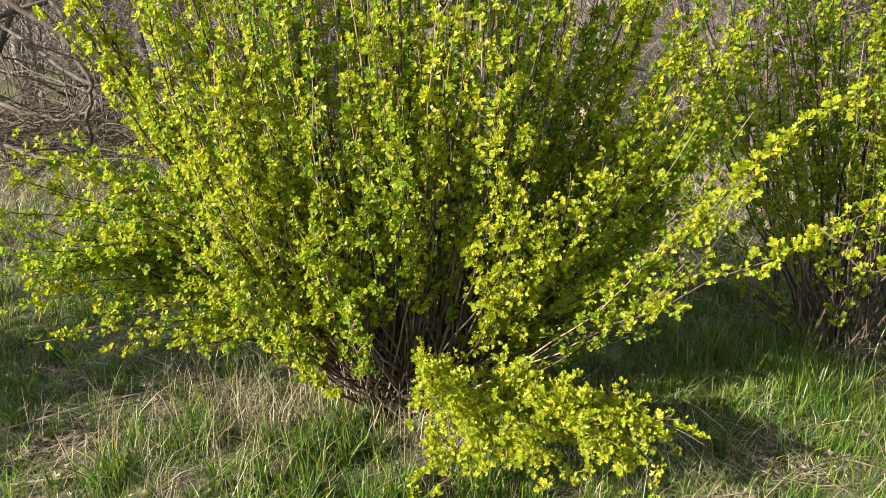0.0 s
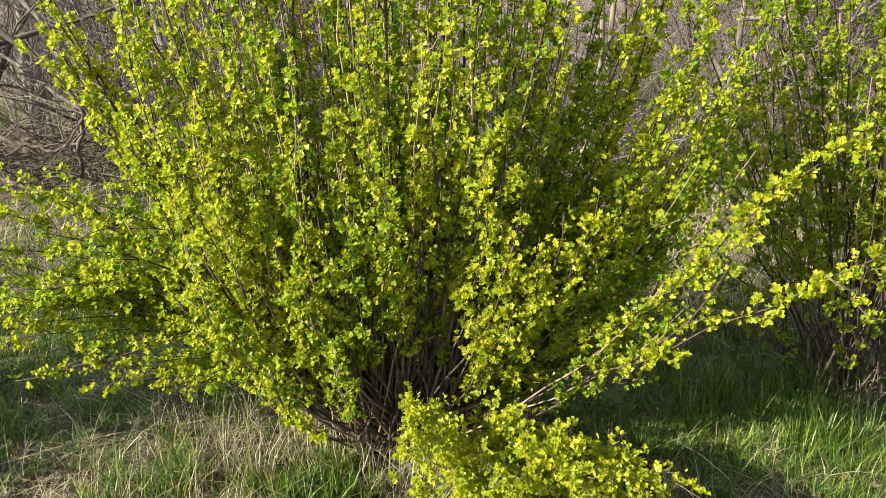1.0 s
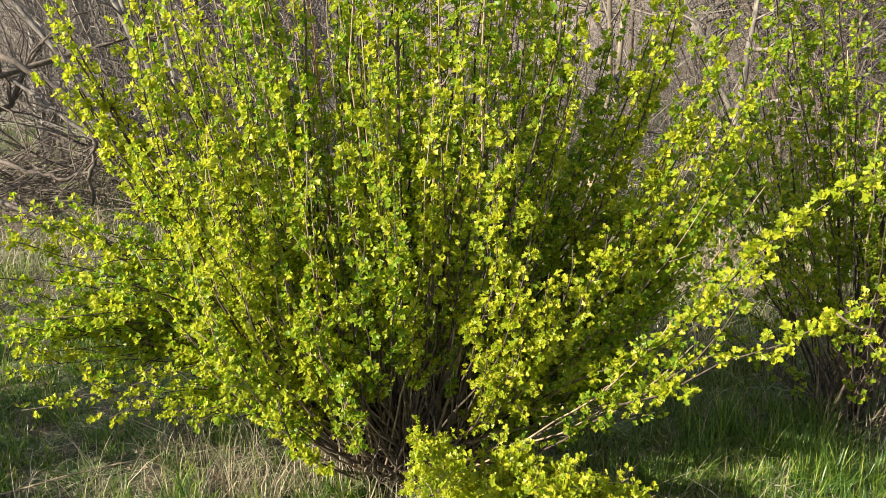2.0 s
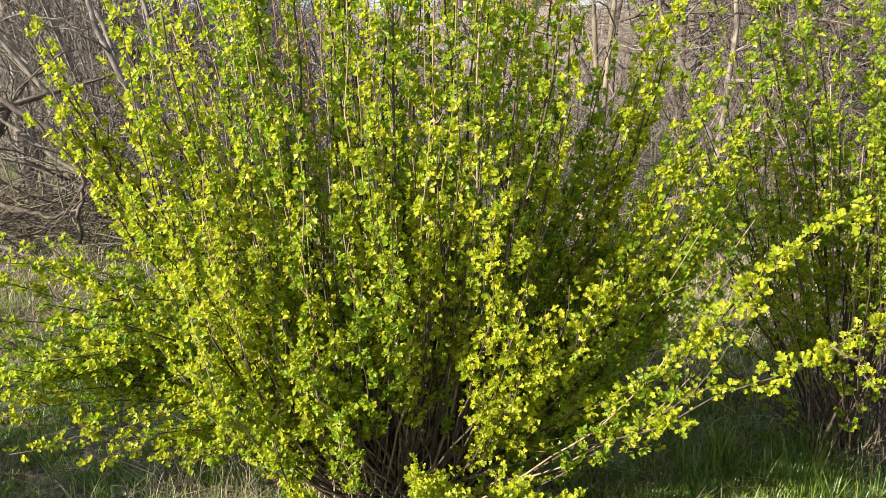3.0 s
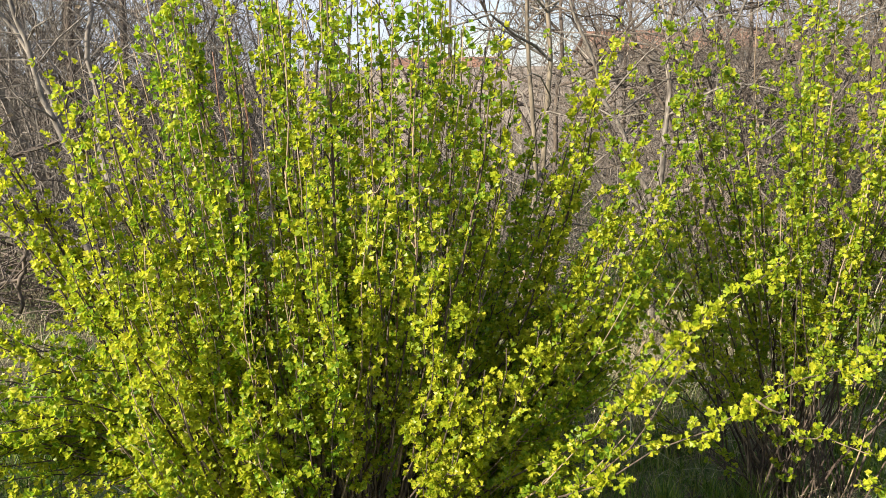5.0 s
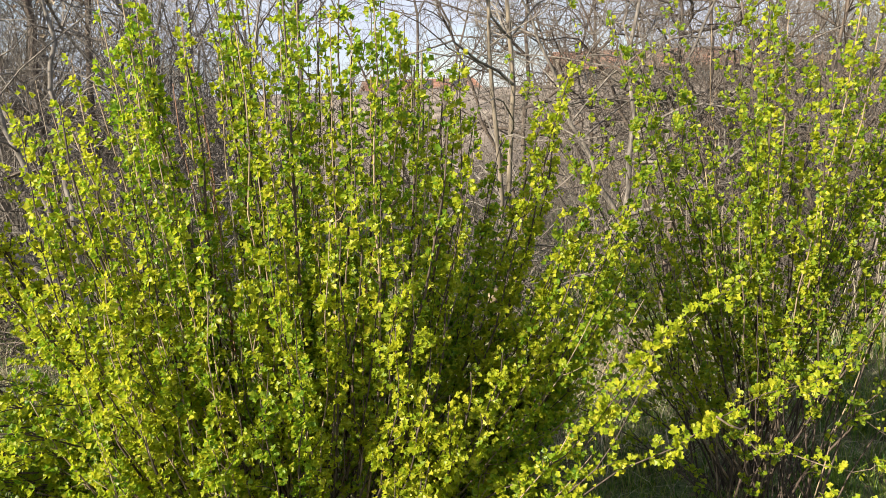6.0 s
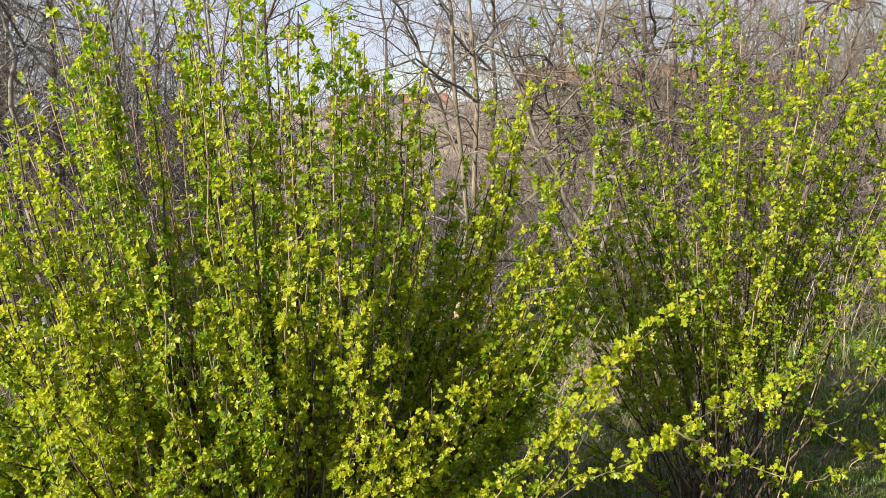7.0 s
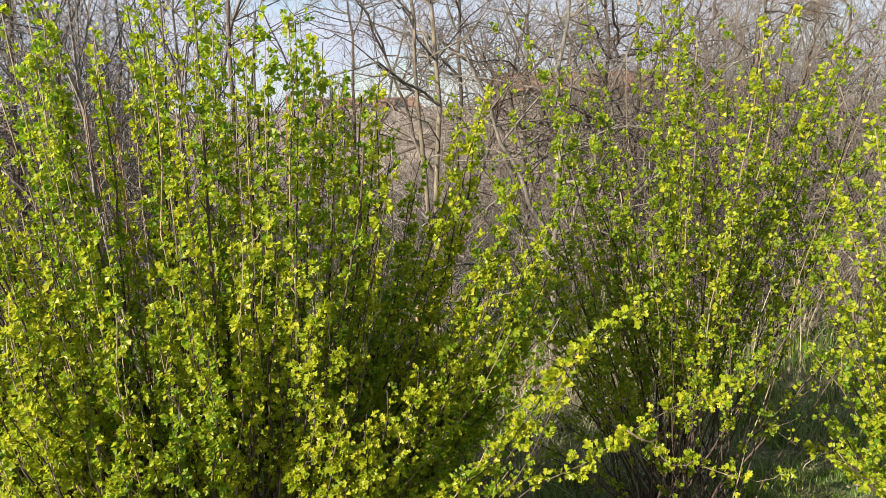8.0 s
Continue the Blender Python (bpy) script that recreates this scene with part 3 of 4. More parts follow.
def bare_tree(at, label, seed, trunks, mat, limbs=10, limb_len=0.9, low=0.8, wash=0.0, kids=(5, 8, 5), thick=1.0, twig_mat=None):
    """trunks: rows of (foot offset x, y, top x, y, z, radius and, for a forked stem, the fork's height)."""
    rng = np.random.default_rng(seed)
    g = float(height(at[0], at[1]))
    root = thing("bare_tree", (at[0], at[1], g), label, "tree", "bare garden trees")
    for fx, fy, tx, ty, tz, r, *fork in trunks:
        a, b = np.array([at[0] + fx, at[1] + fy, g + (fork[0] if fork else -0.05)]), np.array([at[0] + tx, at[1] + ty, g + tz])
        pts = bow(a, (a + b) / 2 + rng.normal(0, 0.04, 3), b, 16, rng, 0.022)
        rad = np.linspace(r, r * 0.35, 16) * (1 + 0.05 * rng.normal(0, 1, 16))
        buf = Buf()
        buf.tube(pts, rad, 10)
        trunk = part("trunk", buf, mat, root, smooth=True)
        if wash and not fork:
            k = max(2, int(wash / tz * 15))
            w = Buf()
            w.tube(pts[:k + 1], rad[:k + 1] + 0.004, 10)
            part("whitewash", w, WHITEWASH, trunk, "flaking white lime wash", smooth=True)
        for k in range(limbs):
            s = rng.uniform(low / tz, 0.98)
            j = min(14, int(s * 15))
            f = rng.uniform(0, 2 * np.pi)
            d = unit([math.cos(f), math.sin(f), rng.uniform(-0.1, 0.9)])
            limb = Buf()
            limb.least = 0.0016 if at[1] > 5 else 0.0011
            grow(limb, pts[j], d, limb_len * rng.uniform(0.5, 1.2) * (1.2 - 0.5 * s), rad[j] * rng.uniform(0.25, 0.5) * thick, 1, rng, 0.06, kids, rough=0.22)
            part("limb", limb, twig_mat or mat, trunk, smooth=True)
    return root


orchard = bare_tree((0.53, 3.75), "young bare orchard tree with lit tan bark and short pruned twigs", 3,
          ((-0.01, 0, -0.05, 0, 3.5, 0.016), (0.06, 0.06, 0.09, 0.05, 3.6, 0.018)), TRUNK_TAN, 28, 0.75, 0.9, 0, (5, 8, 4), 1.35, TRUNK_OLD)
stub = Buf()
stub.tube([(0.52, 3.745, 0.95), (0.515, 3.71, 0.92), (0.51, 3.68, 0.90)], [0.022, 0.026, 0.024], 9)
part("cut_stub", stub, STEM_PALE, orchard, "pale sawn branch stub", smooth=True)
bare_tree((-1.70, 4.25), "leaning grey fruit tree with a whitewashed trunk", 9,
          ((0.06, 0, 0.0, 0, 1.35, 0.036), (0.0, 0, -0.62, 0.1, 2.9, 0.022, 0.95), (0.02, 0, -1.15, -0.2, 2.4, 0.020, 0.80), (0.0, 0.02, -0.2, 0.35, 3.2, 0.018, 1.2), (0.0, 0, -0.9, 0.3, 3.0, 0.018, 1.1),
           (0.03, 0, -1.6, 0.0, 1.9, 0.016, 0.7)), TRUNK_OLD, 9, 0.8, 0.9, 1.12, (5, 6, 4))
bare_tree((-3.15, 4.0), "dark bare tree with low crooked branches", 14, ((0, 0, 0.1, 0.1, 3.2, 0.08),), TRUNK_DARK, 12, 1.3, 0.9)
def crooked(at, label, branches, mat):
    rng = np.random.default_rng(6)
    root = thing("bare_tree", (at[0], at[1], 0), label, "tree", "bare garden trees")
    t = Buf()
    t.tube(bow((at[0], at[1], -0.05), (at[0] + 0.1, at[1], 1.0), (at[0] - 0.1, at[1], 3.0), 12, rng, 0.02), np.linspace(0.07, 0.03, 12), 9)
    trunk = part("trunk", t, mat, root, smooth=True)
    for r, pts in branches:
        limb = Buf()
        p = np.array(pts)
        s = np.linspace(0, len(p) - 1, 4 * len(p))
        q = np.stack([np.interp(s, np.arange(len(p)), p[:, k]) for k in range(3)], 1) + rng.normal(0, 0.006, (len(s), 3))
        limb.tube(q, np.linspace(r, r * 0.5, len(q)), 6)
        for k in range(6):
            j = rng.integers(len(q) // 3, len(q))
            grow(limb, q[j], unit(rng.normal(0, 1, 3)), rng.uniform(0.15, 0.4), 0.004, 2, rng, 0.0, (0, 0, 4))
        part("limb", limb, mat, trunk, smooth=True)


crooked((-2.9, 3.3), "dark bare tree with low crooked branches",
        ((0.016, ((-2.85, 3.3, 1.75), (-2.2, 3.25, 1.62), (-1.92, 3.2, 1.54), (-1.72, 3.2, 1.42), (-1.64, 3.2, 1.22), (-1.66, 3.2, 1.12), (-1.69, 3.2, 0.94))),
         (0.013, ((-2.85, 3.3, 1.25), (-2.3, 3.25, 1.18), (-1.92, 3.2, 1.08), (-1.80, 3.2, 1.05), (-1.66, 3.2, 1.10))),
         (0.014, ((-2.85, 3.3, 0.95), (-2.2, 3.2, 0.98), (-1.75, 3.0, 0.92), (-1.4, 2.9, 0.80)))), TRUNK_DARK)
bare_tree((-0.7, 6.4), "slender bare grey tree", 31, ((0, 0, 0.05, 0, 4.2, 0.026),), TRUNK_DARK, 16, 1.0, 1.0)
bare_tree((-3.3, 7.6), "slender bare grey tree", 32, ((0, 0, -0.1, 0, 4.6, 0.06), (0.3, 0.2, 0.5, 0.2, 4.4, 0.05)), TRUNK_DARK, 16, 1.1, 1.0)
for x_, y_, h_, s_ in ((2.3, 6.4, 4.0, 33), (3.0, 7.4, 4.2, 34), (2.2, 8.6, 4.6, 35), (4.6, 8.0, 4.2, 36), (0.2, 8.8, 4.4, 38), (6.6, 9.4, 4.8, 37), (5.8, 11.5, 4.8, 39), (1.75, 5.7, 3.8, 40), (1.15, 7.0, 4.2, 42), (3.4, 5.9, 3.6, 43)):
    bare_tree((x_, y_), "dense bare tree with grey-brown twigs", s_, ((0, 0, 0.12, 0, h_ * 0.8, 0.030), (0.05, 0, 0.9, 0.3, h_ * 0.75, 0.022, 0.7), (0, 0.05, -0.8, -0.2, h_ * 0.7, 0.020, 0.9)), TRUNK_OLD if s_ % 4 == 0 else TRUNK_DARK, 11, 1.3, 0.9, thick=1.7)
bare_tree((-5.4, 9.0), "tall bare grey tree", 41, ((0, 0, 0.2, 0, 5.4, 0.08),), TRUNK_GREY, 18, 1.6, 1.2)


# ---- thicket and brush behind ----
def thicket():
    rng = np.random.default_rng(77)
    buf = Buf()
    buf.least, buf.straight = 0.0017, True
    for k in range(46):
        y = rng.uniform(5.6, 8.5) if k % 3 == 0 else rng.uniform(6.8, 15)
        x = rng.uniform(0.08 * y, 0.8 * y) if k % 3 == 0 else rng.uniform(-0.62 * y - 1.5, 0.95 * y + 1)
        tall = rng.uniform(1.3, 2.3) * (1 + 0.03 * y)
        if -0.05 * y - 0.3 < x < 0.35 * y:
            tall *= 0.92
        z = float(height(x, y))
        for j in range(14):
            a = rng.uniform(0, 2 * np.pi)
            sp = rng.uniform(0.2, 1.1)
            d = unit([math.cos(a) * sp, math.sin(a) * sp, 1])
            p = np.array([x + 0.2 * math.cos(a), y + 0.2 * math.sin(a), z - 0.03])
            grow(buf, p, d, tall * rng.uniform(0.5, 1.05), rng.uniform(0.004, 0.009), 1, rng, 0.0, (0, 8, 7), (4, 3, 3, 3), 0.4)
    for k in range(60):
        y = rng.uniform(15, 36)
        x = rng.uniform(-0.60 * y, 0.92 * y)
        z = float(height(x, y))
        for j in range(6):
            d = unit([rng.normal(0, 0.35), rng.normal(0, 0.35), 1])
            grow(buf, np.array([x, y, z - 0.05]), d, rng.uniform(0.8, 1.9), 0.014, 1, rng, 0.0, (0, 5, 3), (4, 3, 3, 3), 0.06)
    alone("thicket", buf, TWIG_GREY, "dense grey-brown thicket of bare twigs", "thicket", "stuff")
    tall, dead = Buf(), Buf()
    tall.least, tall.straight = 0.0017, True
    for k in range(84):
        y = rng.uniform(6.6, 13.5)
        x = rng.uniform(-0.60 * y - 1.0, 0.85 * y + 1)
        if -0.1 * y < x < 0.38 * y and k % 4:
            continue
        z = float(height(x, y))
        lean = 0.2 if x < -0.15 * y else 0.42
        for j in range(3):
            a = rng.uniform(0, 2 * np.pi)
            d = unit([math.cos(a) * lean, math.sin(a) * lean, 1])
            p = np.array([x + 0.15 * math.cos(a), y + 0.15 * math.sin(a), z - 0.03])
            grow(tall, p, d, rng.uniform(2.4, 4.4), rng.uniform(0.006, 0.016), 1, rng, 0.0, (0, 17, 9), (5, 3, 3, 3), 0.20)
        q = np.stack([x + rng.normal(0, 0.6, 26), y + rng.normal(0, 0.6, 26), z + rng.uniform(1.2, 4.0, 26)], 1)
        dd, ss, nn = leaf_axes(26, rng, unit(rng.normal(0, 1, (26, 3))))
        add_leaves(dead, q, dd, ss, nn, rng.uniform(0.03, 0.06, 26))
    wood = alone("saplings", tall, TRUNK_OLD, "tall grey bare saplings crowded together", "saplings", "stuff")
    dark = Buf()
    for k in range(13):
        y = rng.uniform(6.2, 9.5)
        x = rng.uniform(-0.62 * y, -0.14 * y)
        for j in range(4):
            d = unit([rng.normal(0, 0.18), rng.normal(0, 0.18), 1])
            grow(dark, np.array([x + rng.normal(0, 0.1), y + rng.normal(0, 0.1), float(height(x, y)) - 0.03]), d, rng.uniform(2.8, 4.6), rng.uniform(0.012, 0.028), 1, rng, 0.0, (0, 14, 5), (5, 4, 3, 3), 0.06)
    alone("saplings", dark, TRUNK_OLD, "dark leafless saplings crowded at the garden edge", "saplings", "stuff")
    part("dead_leaves", dead, LITTER, wood, "shrivelled dark leaves left on the twigs")
    brush = Buf()
    for k in range(460):
        x, y = rng.normal(-4.1, 0.9), rng.normal(6.6, 0.4)
        a, t = rng.uniform(0, 2 * np.pi), rng.normal(0.1, 0.35)
        p = np.array([x, y, float(height(x, y)) + 0.55 * rng.random() * math.exp(-((x + 4.1) / 1.2) ** 2)])
        q = p + unit([math.cos(a), 0.6 * math.sin(a), t]) * rng.uniform(0.3, 0.9)
        q[2] = max(q[2], 0.02)
        brush.tube(bow(p, (p + q) / 2 + rng.normal(0, 0.05, 3), q, 5, rng, 0.01), np.linspace(rng.uniform(0.004, 0.011), 0.002, 5), 4)
    alone("brush_pile", brush, TRUNK_DARK, "heap of dead brown prunings lying on the grass", "brush pile", "stuff")


thicket()


# ---- grass, straw and litter ----
def blades(buf, x, y, length, width, lean, rng, segs=3):
    n = len(x)
    a = rng.uniform(0, 2 * np.pi, n)
    out = np.stack([np.cos(a), np.sin(a), np.zeros(n)], 1)
    side = np.stack([-np.sin(a + rng.normal(0, 0.6, n)), np.cos(a + rng.normal(0, 0.6, n)), np.zeros(n)], 1)
    base = np.stack([x, y, height(x, y) - 0.01], 1)
    rows = []
    for k in range(segs):
        s = k / segs
        c = base + out * (lean * length * s ** 1.8)[:, None] + np.array([0, 0, 1]) * (length * (s - 0.35 * lean * s * s))[:, None]
        w = (width * (1 - 0.55 * s) * 0.5)[:, None]
        rows += [c - side * w, c + side * w]
    tip = base + out * (lean * length)[:, None] + np.array([0, 0, 1]) * (length * (1 - 0.35 * lean))[:, None]
    v = np.stack(rows + [tip], 1)
    m = 2 * segs + 1
    f = []
    for k in range(segs - 1):
        f += [(2 * k, 2 * k + 1, 2 * k + 3), (2 * k, 2 * k + 3, 2 * k + 2)]
    f.append((m - 3, m - 2, m - 1))
    buf.add(v.reshape(-1, 3), (np.array(f)[None] + (np.arange(n) * m)[:, None, None]).reshape(-1, 3))


def patchiness(x, y):
    return 0.5 + 0.25 * np.sin(3.1 * x + 1.3 * np.sin(2.3 * y)) + 0.25 * np.sin(2.7 * y + 1.7 * np.sin(3.3 * x + 1))


BARE = ((-1.55, 2.34, 0.30, 0.22), (1.05, 2.24, 0.34, 0.13), (-0.55, 2.62, 0.55, 0.22), (0.80, 2.05, 0.14, 0.07), (1.9, 2.75, 0.35, 0.2))


def bare_at(x, y):
    b = np.zeros_like(x)
    for cx, cy, rx, ry in BARE:
        b = np.maximum(b, np.exp(-((x - cx) / rx) ** 2 - ((y - cy) / ry) ** 2))
    return b


def tufts(n_tufts, per, xr, yr, rng, keep, radius=0.045):
    cx, cy = rng.uniform(*xr, n_tufts), rng.uniform(*yr, n_tufts)
    ok = rng.random(n_tufts) < keep(cx, cy)
    cx, cy = cx[ok], cy[ok]
    m = rng.poisson(per, len(cx))
    i = np.repeat(np.arange(len(cx)), m)
    r = radius * np.abs(rng.normal(0, 1, len(i)))
    a = rng.uniform(0, 2 * np.pi, len(i))
    return cx[i] + r * np.cos(a), cy[i] + r * np.sin(a), i


def grass():
    rng = np.random.default_rng(4)
    g, s = Buf(), Buf()
    x, y, i = tufts(6200, 24, (-2.6, 3.2), (1.5, 4.6), rng, lambda x, y: (0.12 + 0.88 * patchiness(x * 1.9, y * 1.9)) * (1 - 0.85 * bare_at(x, y)), 0.036)
    tall = (0.40 + 0.95 * rng.random(i.max() + 1) ** 1.8)[i]
    ln = tall * rng.uniform(0.05, 0.15, len(x))
    blades(g, x, y, ln, rng.uniform(0.0028, 0.0056, len(x)), rng.uniform(0.1, 1.0, len(x)), rng, 2)
    x, y, i = tufts(900, 26, (0.35, 2.2), (1.75, 3.0), rng, lambda x, y: (0.25 + 0.75 * patchiness(x * 2.3, y * 2.3 + 1)) * (1 - 0.9 * bare_at(x, y)), 0.04)
    blades(g, x, y, rng.uniform(0.04, 0.15, len(x)), rng.uniform(0.002, 0.0045, len(x)), rng.uniform(0.2, 1.2, len(x)), rng, 2)
    x, y, i = tufts(30, 45, (0.85, 1.5), (2.6, 3.2), rng, lambda x, y: np.ones_like(x), 0.05)
    blades(g, x, y, rng.uniform(0.10, 0.26, len(x)), rng.uniform(0.0025, 0.005, len(x)), rng.uniform(0.1, 0.7, len(x)), rng)
    x, y, i = tufts(150, 60, (-1.3, 0.2), (1.8, 2.5), rng, lambda x, y: patchiness(x * 2.7, y * 2.1) * (1 - bare_at(x, y)), 0.045)
    blades(g, x, y, rng.uniform(0.06, 0.19, len(x)), rng.uniform(0.004, 0.007, len(x)), rng.uniform(0.1, 0.8, len(x)), rng)
    x, y, i = tufts(3000, 9, (-7, 11), (7.0, 13), rng, lambda x, y: 0.3 + 0.7 * patchiness(x * 0.5, y * 0.5), 0.10)
    blades(g, x, y, rng.uniform(0.08, 0.26, len(x)), rng.uniform(0.006, 0.013, len(x)), rng.uniform(0.1, 0.9, len(x)), rng, 2)
    x, y, i = tufts(4200, 15, (-3.4, 5.2), (3.4, 8.0), rng, lambda x, y: (0.35 + 0.65 * patchiness(x, y)) * (1 - 0.92 * np.exp(-((x - 1.5) / 1.3) ** 2 - ((y - 4.7) / 1.7) ** 2)) * (1 - 0.85 * np.exp(-((x + 2.8) / 1.3) ** 2 - ((y - 5.6) / 1.7) ** 2)), 0.07)
    blades(g, x, y, rng.uniform(0.07, 0.24, len(x)), rng.uniform(0.005, 0.010, len(x)), rng.uniform(0.1, 0.9, len(x)), rng, 2)
    x, y, i = tufts(3800, 8, (-6, 7), (-3, 1.7), rng, lambda x, y: 0.3 + 0.7 * patchiness(x, y), 0.08)
    blades(g, x, y, rng.uniform(0.06, 0.18, len(x)), rng.uniform(0.006, 0.011, len(x)), rng.uniform(0.1, 0.9, len(x)), rng, 2)
    alone("grass", g, GRASS, "tufted fresh green meadow grass on rough soil", "grass", "stuff")
    x, y, i = tufts(1100, 9, (-3.2, 3.6), (1.5, 5.0), rng, lambda x, y: 0.15 + 0.85 * (1 - patchiness(x + 0.7, y)), 0.06)
    blades(s, x, y, rng.uniform(0.05, 0.24, len(x)), rng.uniform(0.0015, 0.004, len(x)), rng.uniform(0.3, 1.4, len(x)), rng)
    x, y, i = tufts(260, 14, (-1.6, 1.8), (2.2, 3.1), rng, lambda x, y: np.exp(-((x + 0.5) / 0.75) ** 2 - ((y - 2.55) / 0.25) ** 2) + np.exp(-((x - 1.75) / 0.3) ** 2 - ((y - 3.0) / 0.3) ** 2), 0.05)
    blades(s, x, y, rng.uniform(0.08, 0.36, len(x)), rng.uniform(0.002, 0.0045, len(x)), rng.uniform(0.1, 1.3, len(x)), rng)
    x, y, i = tufts(420, 40, (0.3, 2.8), (3.5, 6.4), rng, lambda x, y: np.exp(-((x - 1.4) / 0.8) ** 2 - ((y - 4.7) / 1.1) ** 2), 0.07)
    blades(s, x, y, rng.uniform(0.08, 0.30, len(x)), rng.uniform(0.003, 0.007, len(x)), rng.uniform(0.3, 1.6, len(x)), rng)
    x, y, i = tufts(4200, 8, (-9, 13), (4.8, 17), rng, lambda x, y: 0.3 + 0.7 * (1 - patchiness(x * 0.5, y * 0.5)), 0.12)
    blades(s, x, y, rng.uniform(0.08, 0.30, len(x)), rng.uniform(0.005, 0.010, len(x)), rng.uniform(0.2, 1.2, len(x)), rng, 2)
    x, y, i = tufts(170, 18, (2.8, 8), (4.2, 9), rng, lambda x, y: np.full_like(x, 0.7), 0.12)
    blades(s, x, y, rng.uniform(0.3, 1.25, len(x)), rng.uniform(0.003, 0.007, len(x)), rng.uniform(0.05, 0.7, len(x)), rng)
    n = 9000
    x, y = rng.uniform(-3.0, 3.4, n), rng.uniform(1.6, 5.2, n)
    blades(s, x, y, rng.uniform(0.03, 0.12, n), rng.uniform(0.002, 0.005, n), rng.uniform(1.2, 2.6, n), rng, 2)
    for cx, cy, rx, ry in BARE:
        x, y = rng.normal(cx, rx * 0.8, 320), rng.normal(cy, ry * 0.8, 320)
        blades(s, x, y, rng.uniform(0.04, 0.16, 320), rng.uniform(0.002, 0.005, 320), rng.uniform(1.4, 3.0, 320), rng, 2)
    x, y, i = tufts(160, 12, (-1.4, 0.6), (1.8, 2.6), rng, lambda x, y: patchiness(x * 2.3 + 1, y * 2.1), 0.06)
    blades(s, x, y, rng.uniform(0.06, 0.30, len(x)), rng.uniform(0.0015, 0.0035, len(x)), rng.uniform(0.1, 1.2, len(x)), rng, 2)
    x, y, i = tufts(700, 12, (-4.5, -0.9), (3.8, 7.0), rng, lambda x, y: 0.4 + 0.6 * patchiness(x, y), 0.09)
    blades(s, x, y, rng.uniform(0.06, 0.28, len(x)), rng.uniform(0.004, 0.008, len(x)), rng.uniform(0.3, 1.5, len(x)), rng, 2)
    alone("dry_grass", s, STRAW, "pale dry straw and dead grass stalks", "dry grass", "stuff")
    lt = Buf()
    n = 2600
    x, y = rng.uniform(-3.0, 3.2, n * 4), rng.uniform(1.6, 4.6, n * 4)
    ok = rng.random(n * 4) < 0.14 + 0.86 * bare_at(x, y)
    x, y = x[ok], y[ok]
    pos = np.stack([x, y, height(x, y) + rng.uniform(0.004, 0.03, len(x))], 1)
    d, sd, nr = leaf_axes(len(x), rng, unit(rng.normal(0, 1, (len(x), 3)) * np.array([1, 1, 0.15])), 1.2, 0.0, 0.5)
    add_leaves(lt, pos, d, sd, nr, rng.uniform(0.015, 0.045, len(x)))
    alone("leaf_litter", lt, LITTER, "scattered brown and grey dead leaves on the ground", "leaf litter", "stuff")


grass()


def stick(a, b, r, label, mat, rng):
    buf = Buf()
    a, b = np.array(a), np.array(b)
    pts = bow(a, (a + b) / 2 + rng.normal(0, 0.02, 3) * np.array([1, 1, 0.2]), b, 8, rng, 0.006)
    buf.tube(pts, np.linspace(r, r * 0.5, 8), 6)
    return alone("stick", buf, mat, label, "stick", "", True)


rng_ = np.random.default_rng(2)
for a_, b_, r_ in (((-1.62, 2.08, 0.02), (-1.28, 2.16, 0.03), 0.005), ((0.95, 2.22, 0.02), (1.22, 2.10, 0.03), 0.003), ((-1.9, 2.36, 0.02), (-1.35, 2.62, 0.05), 0.005),
                   ((0.75, 2.05, 0.02), (1.05, 2.12, 0.02), 0.003), ((1.2, 2.3, 0.02), (1.42, 2.2, 0.03), 0.003)):
    stick(a_, b_, r_, "pale dry stick lying in the grass", STEM_PALE, rng_)


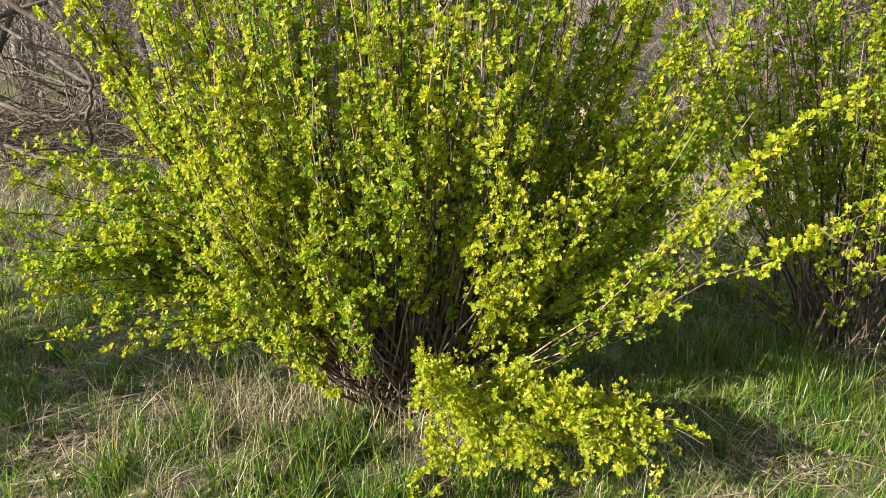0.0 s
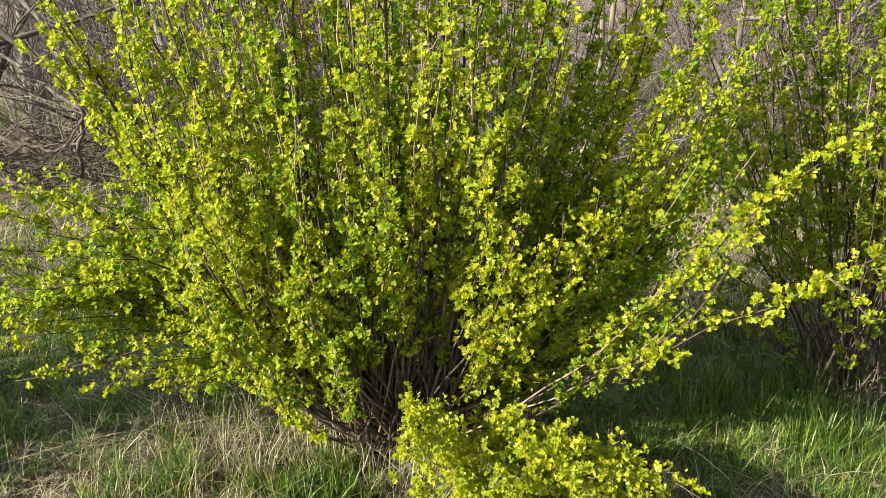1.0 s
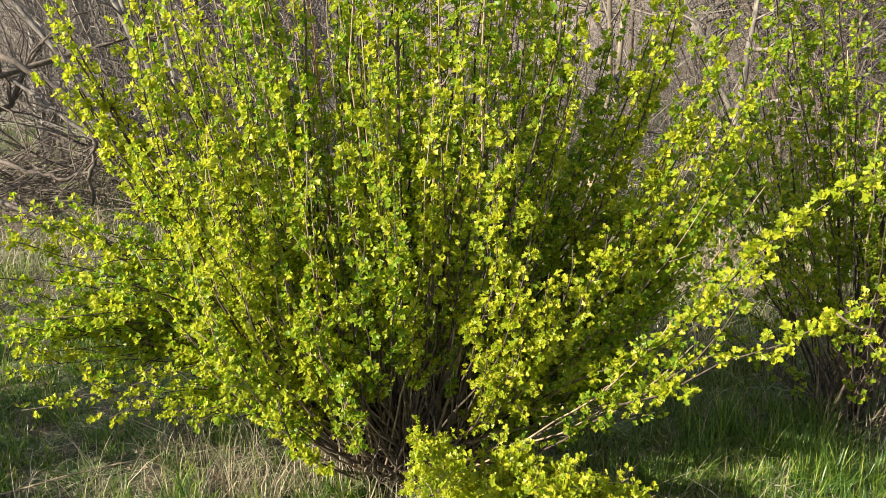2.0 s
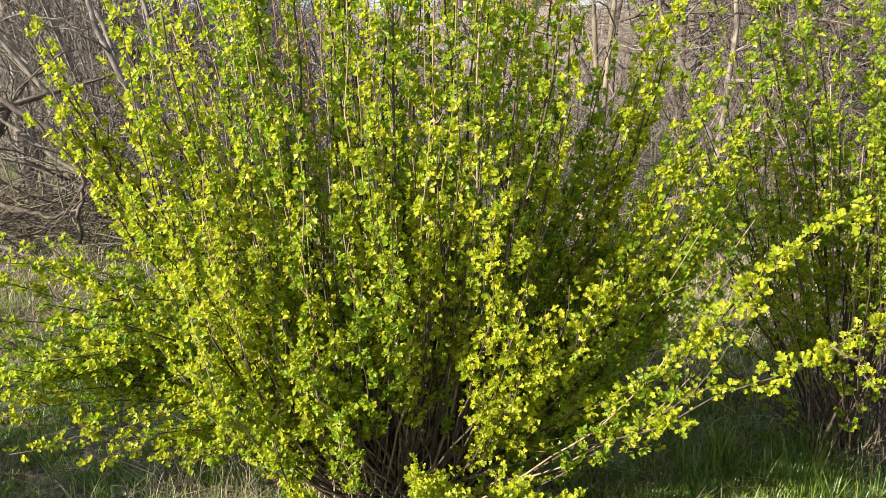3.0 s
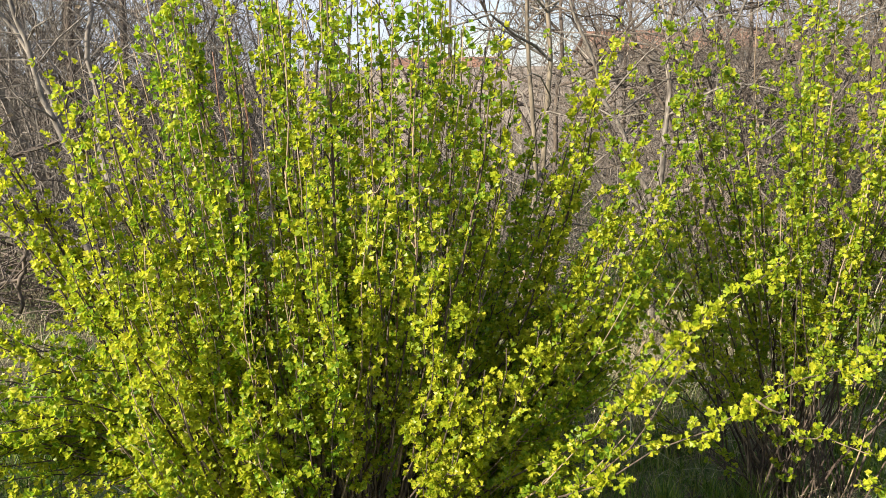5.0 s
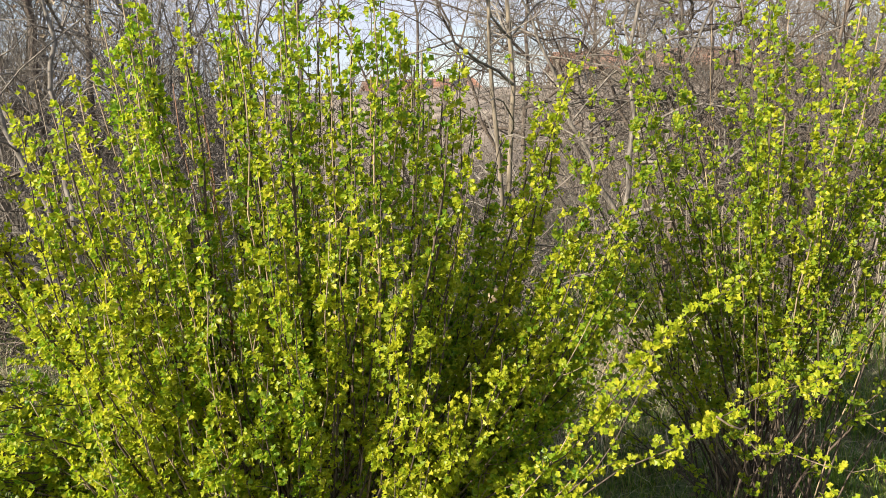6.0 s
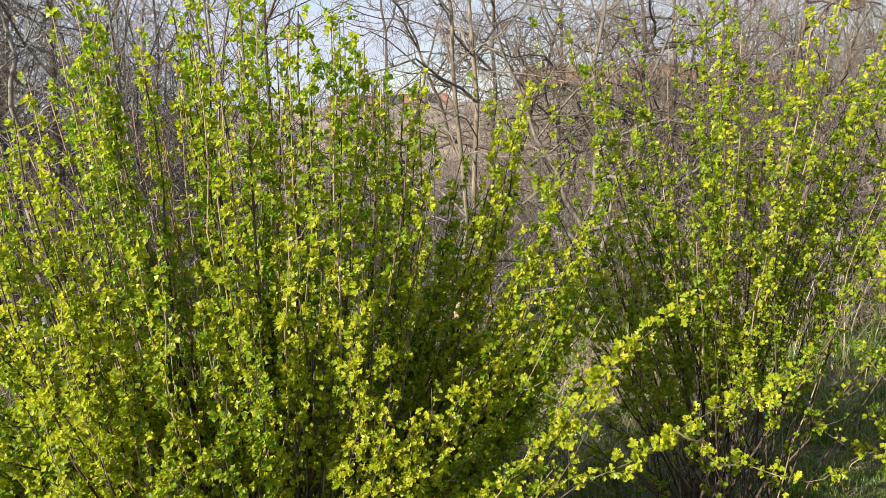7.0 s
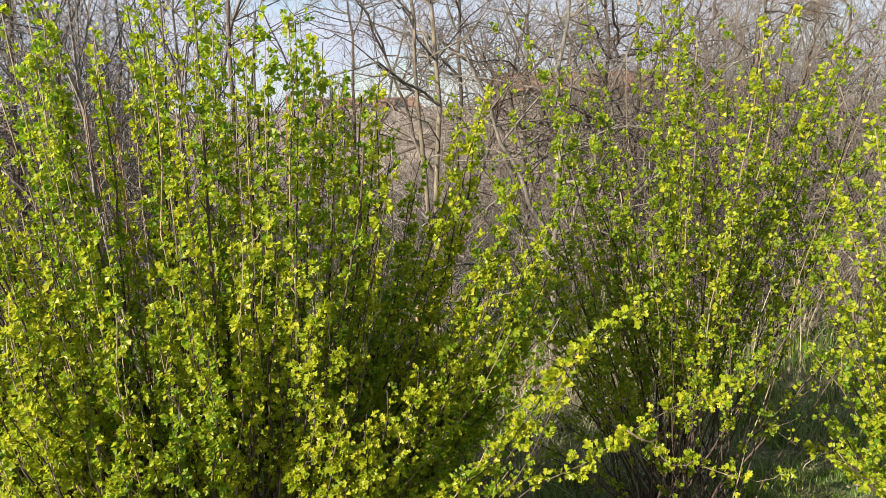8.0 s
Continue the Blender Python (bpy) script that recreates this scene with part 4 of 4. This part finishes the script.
# ---- houses beyond the garden ----
def house(at, w, d, wall_h, roof_h, label, turn=0.0):
    g = float(height(at[0], at[1])) - 0.3
    root = thing("house", (at[0], at[1], g), label, "house", "houses beyond the gardens")
    root.rotation_euler = (0, 0, radians(turn))

    def local(name, buf, mat, parent, label_=""):
        ob = new(name, buf.mesh(name, mat))
        ob.parent = parent
        return tagged(ob, label_)

    b = Buf()
    b.boxy((-w / 2, -d / 2, 0), (w / 2, d / 2, wall_h))
    for sx in (-1, 1):
        x0, x1 = sx * (w / 2 - 0.2), sx * w / 2
        v = [(x, y, z) for x in (x0, x1) for y, z in ((-d / 2, wall_h), (d / 2, wall_h), (0, wall_h + roof_h))]
        b.add(v, [(0, 1, 2), (3, 5, 4), (0, 3, 4), (0, 4, 1), (1, 4, 5), (1, 5, 2), (2, 5, 3), (2, 3, 0)])
    wall = local("wall", b, PLASTER, root)
    for sy in (-1, 1):
        r, rows, line = Buf(), 9, []
        for k in range(rows):
            for s, up in ((k, 0.16), (k + 1, 0.10)):
                line.append((sy * (d / 2 + 0.4) * (1 - s / rows), wall_h - 0.1 + (roof_h + 0.15) * s / rows + up))
        line += [(0, wall_h + roof_h), (sy * (d / 2 + 0.4), wall_h - 0.1)]
        m = len(line)
        v = [(x, y, z) for x in (-w / 2 - 0.3, w / 2 + 0.3) for y, z in line]
        f = [t for k in range(m) for t in ((k, (k + 1) % m, m + (k + 1) % m), (k, m + (k + 1) % m, m + k))]
        f += [t for k in range(m - 2) for t in ((m - 1, k, k + 1), (2 * m - 1, m + k + 1, m + k))]
        r.add(v, f)
        local("roof", r, ROOF_TILE, root, "red tiled roof slope")
    for k in range(int(w // 2.6)):
        x = -w / 2 + 1.3 + 2.6 * k
        wn = Buf()
        wn.boxy((x - 0.5, -d / 2 - 0.03, 0.45), (x + 0.5, -d / 2 + 0.02, 1.25))
        local("window", wn, DARK_GLASS, wall, "dark window pane")


house((17.4, 55), 12.0, 8, 1.5, 1.2, "low house with an orange-red tiled roof")
house((1.6, 60), 8, 7, 0.4, 0.9, "small pale house with a red tiled roof", 8)
house((30.0, 60), 9, 8, 0.8, 1.3, "low house with a weathered red tiled roof", -6)
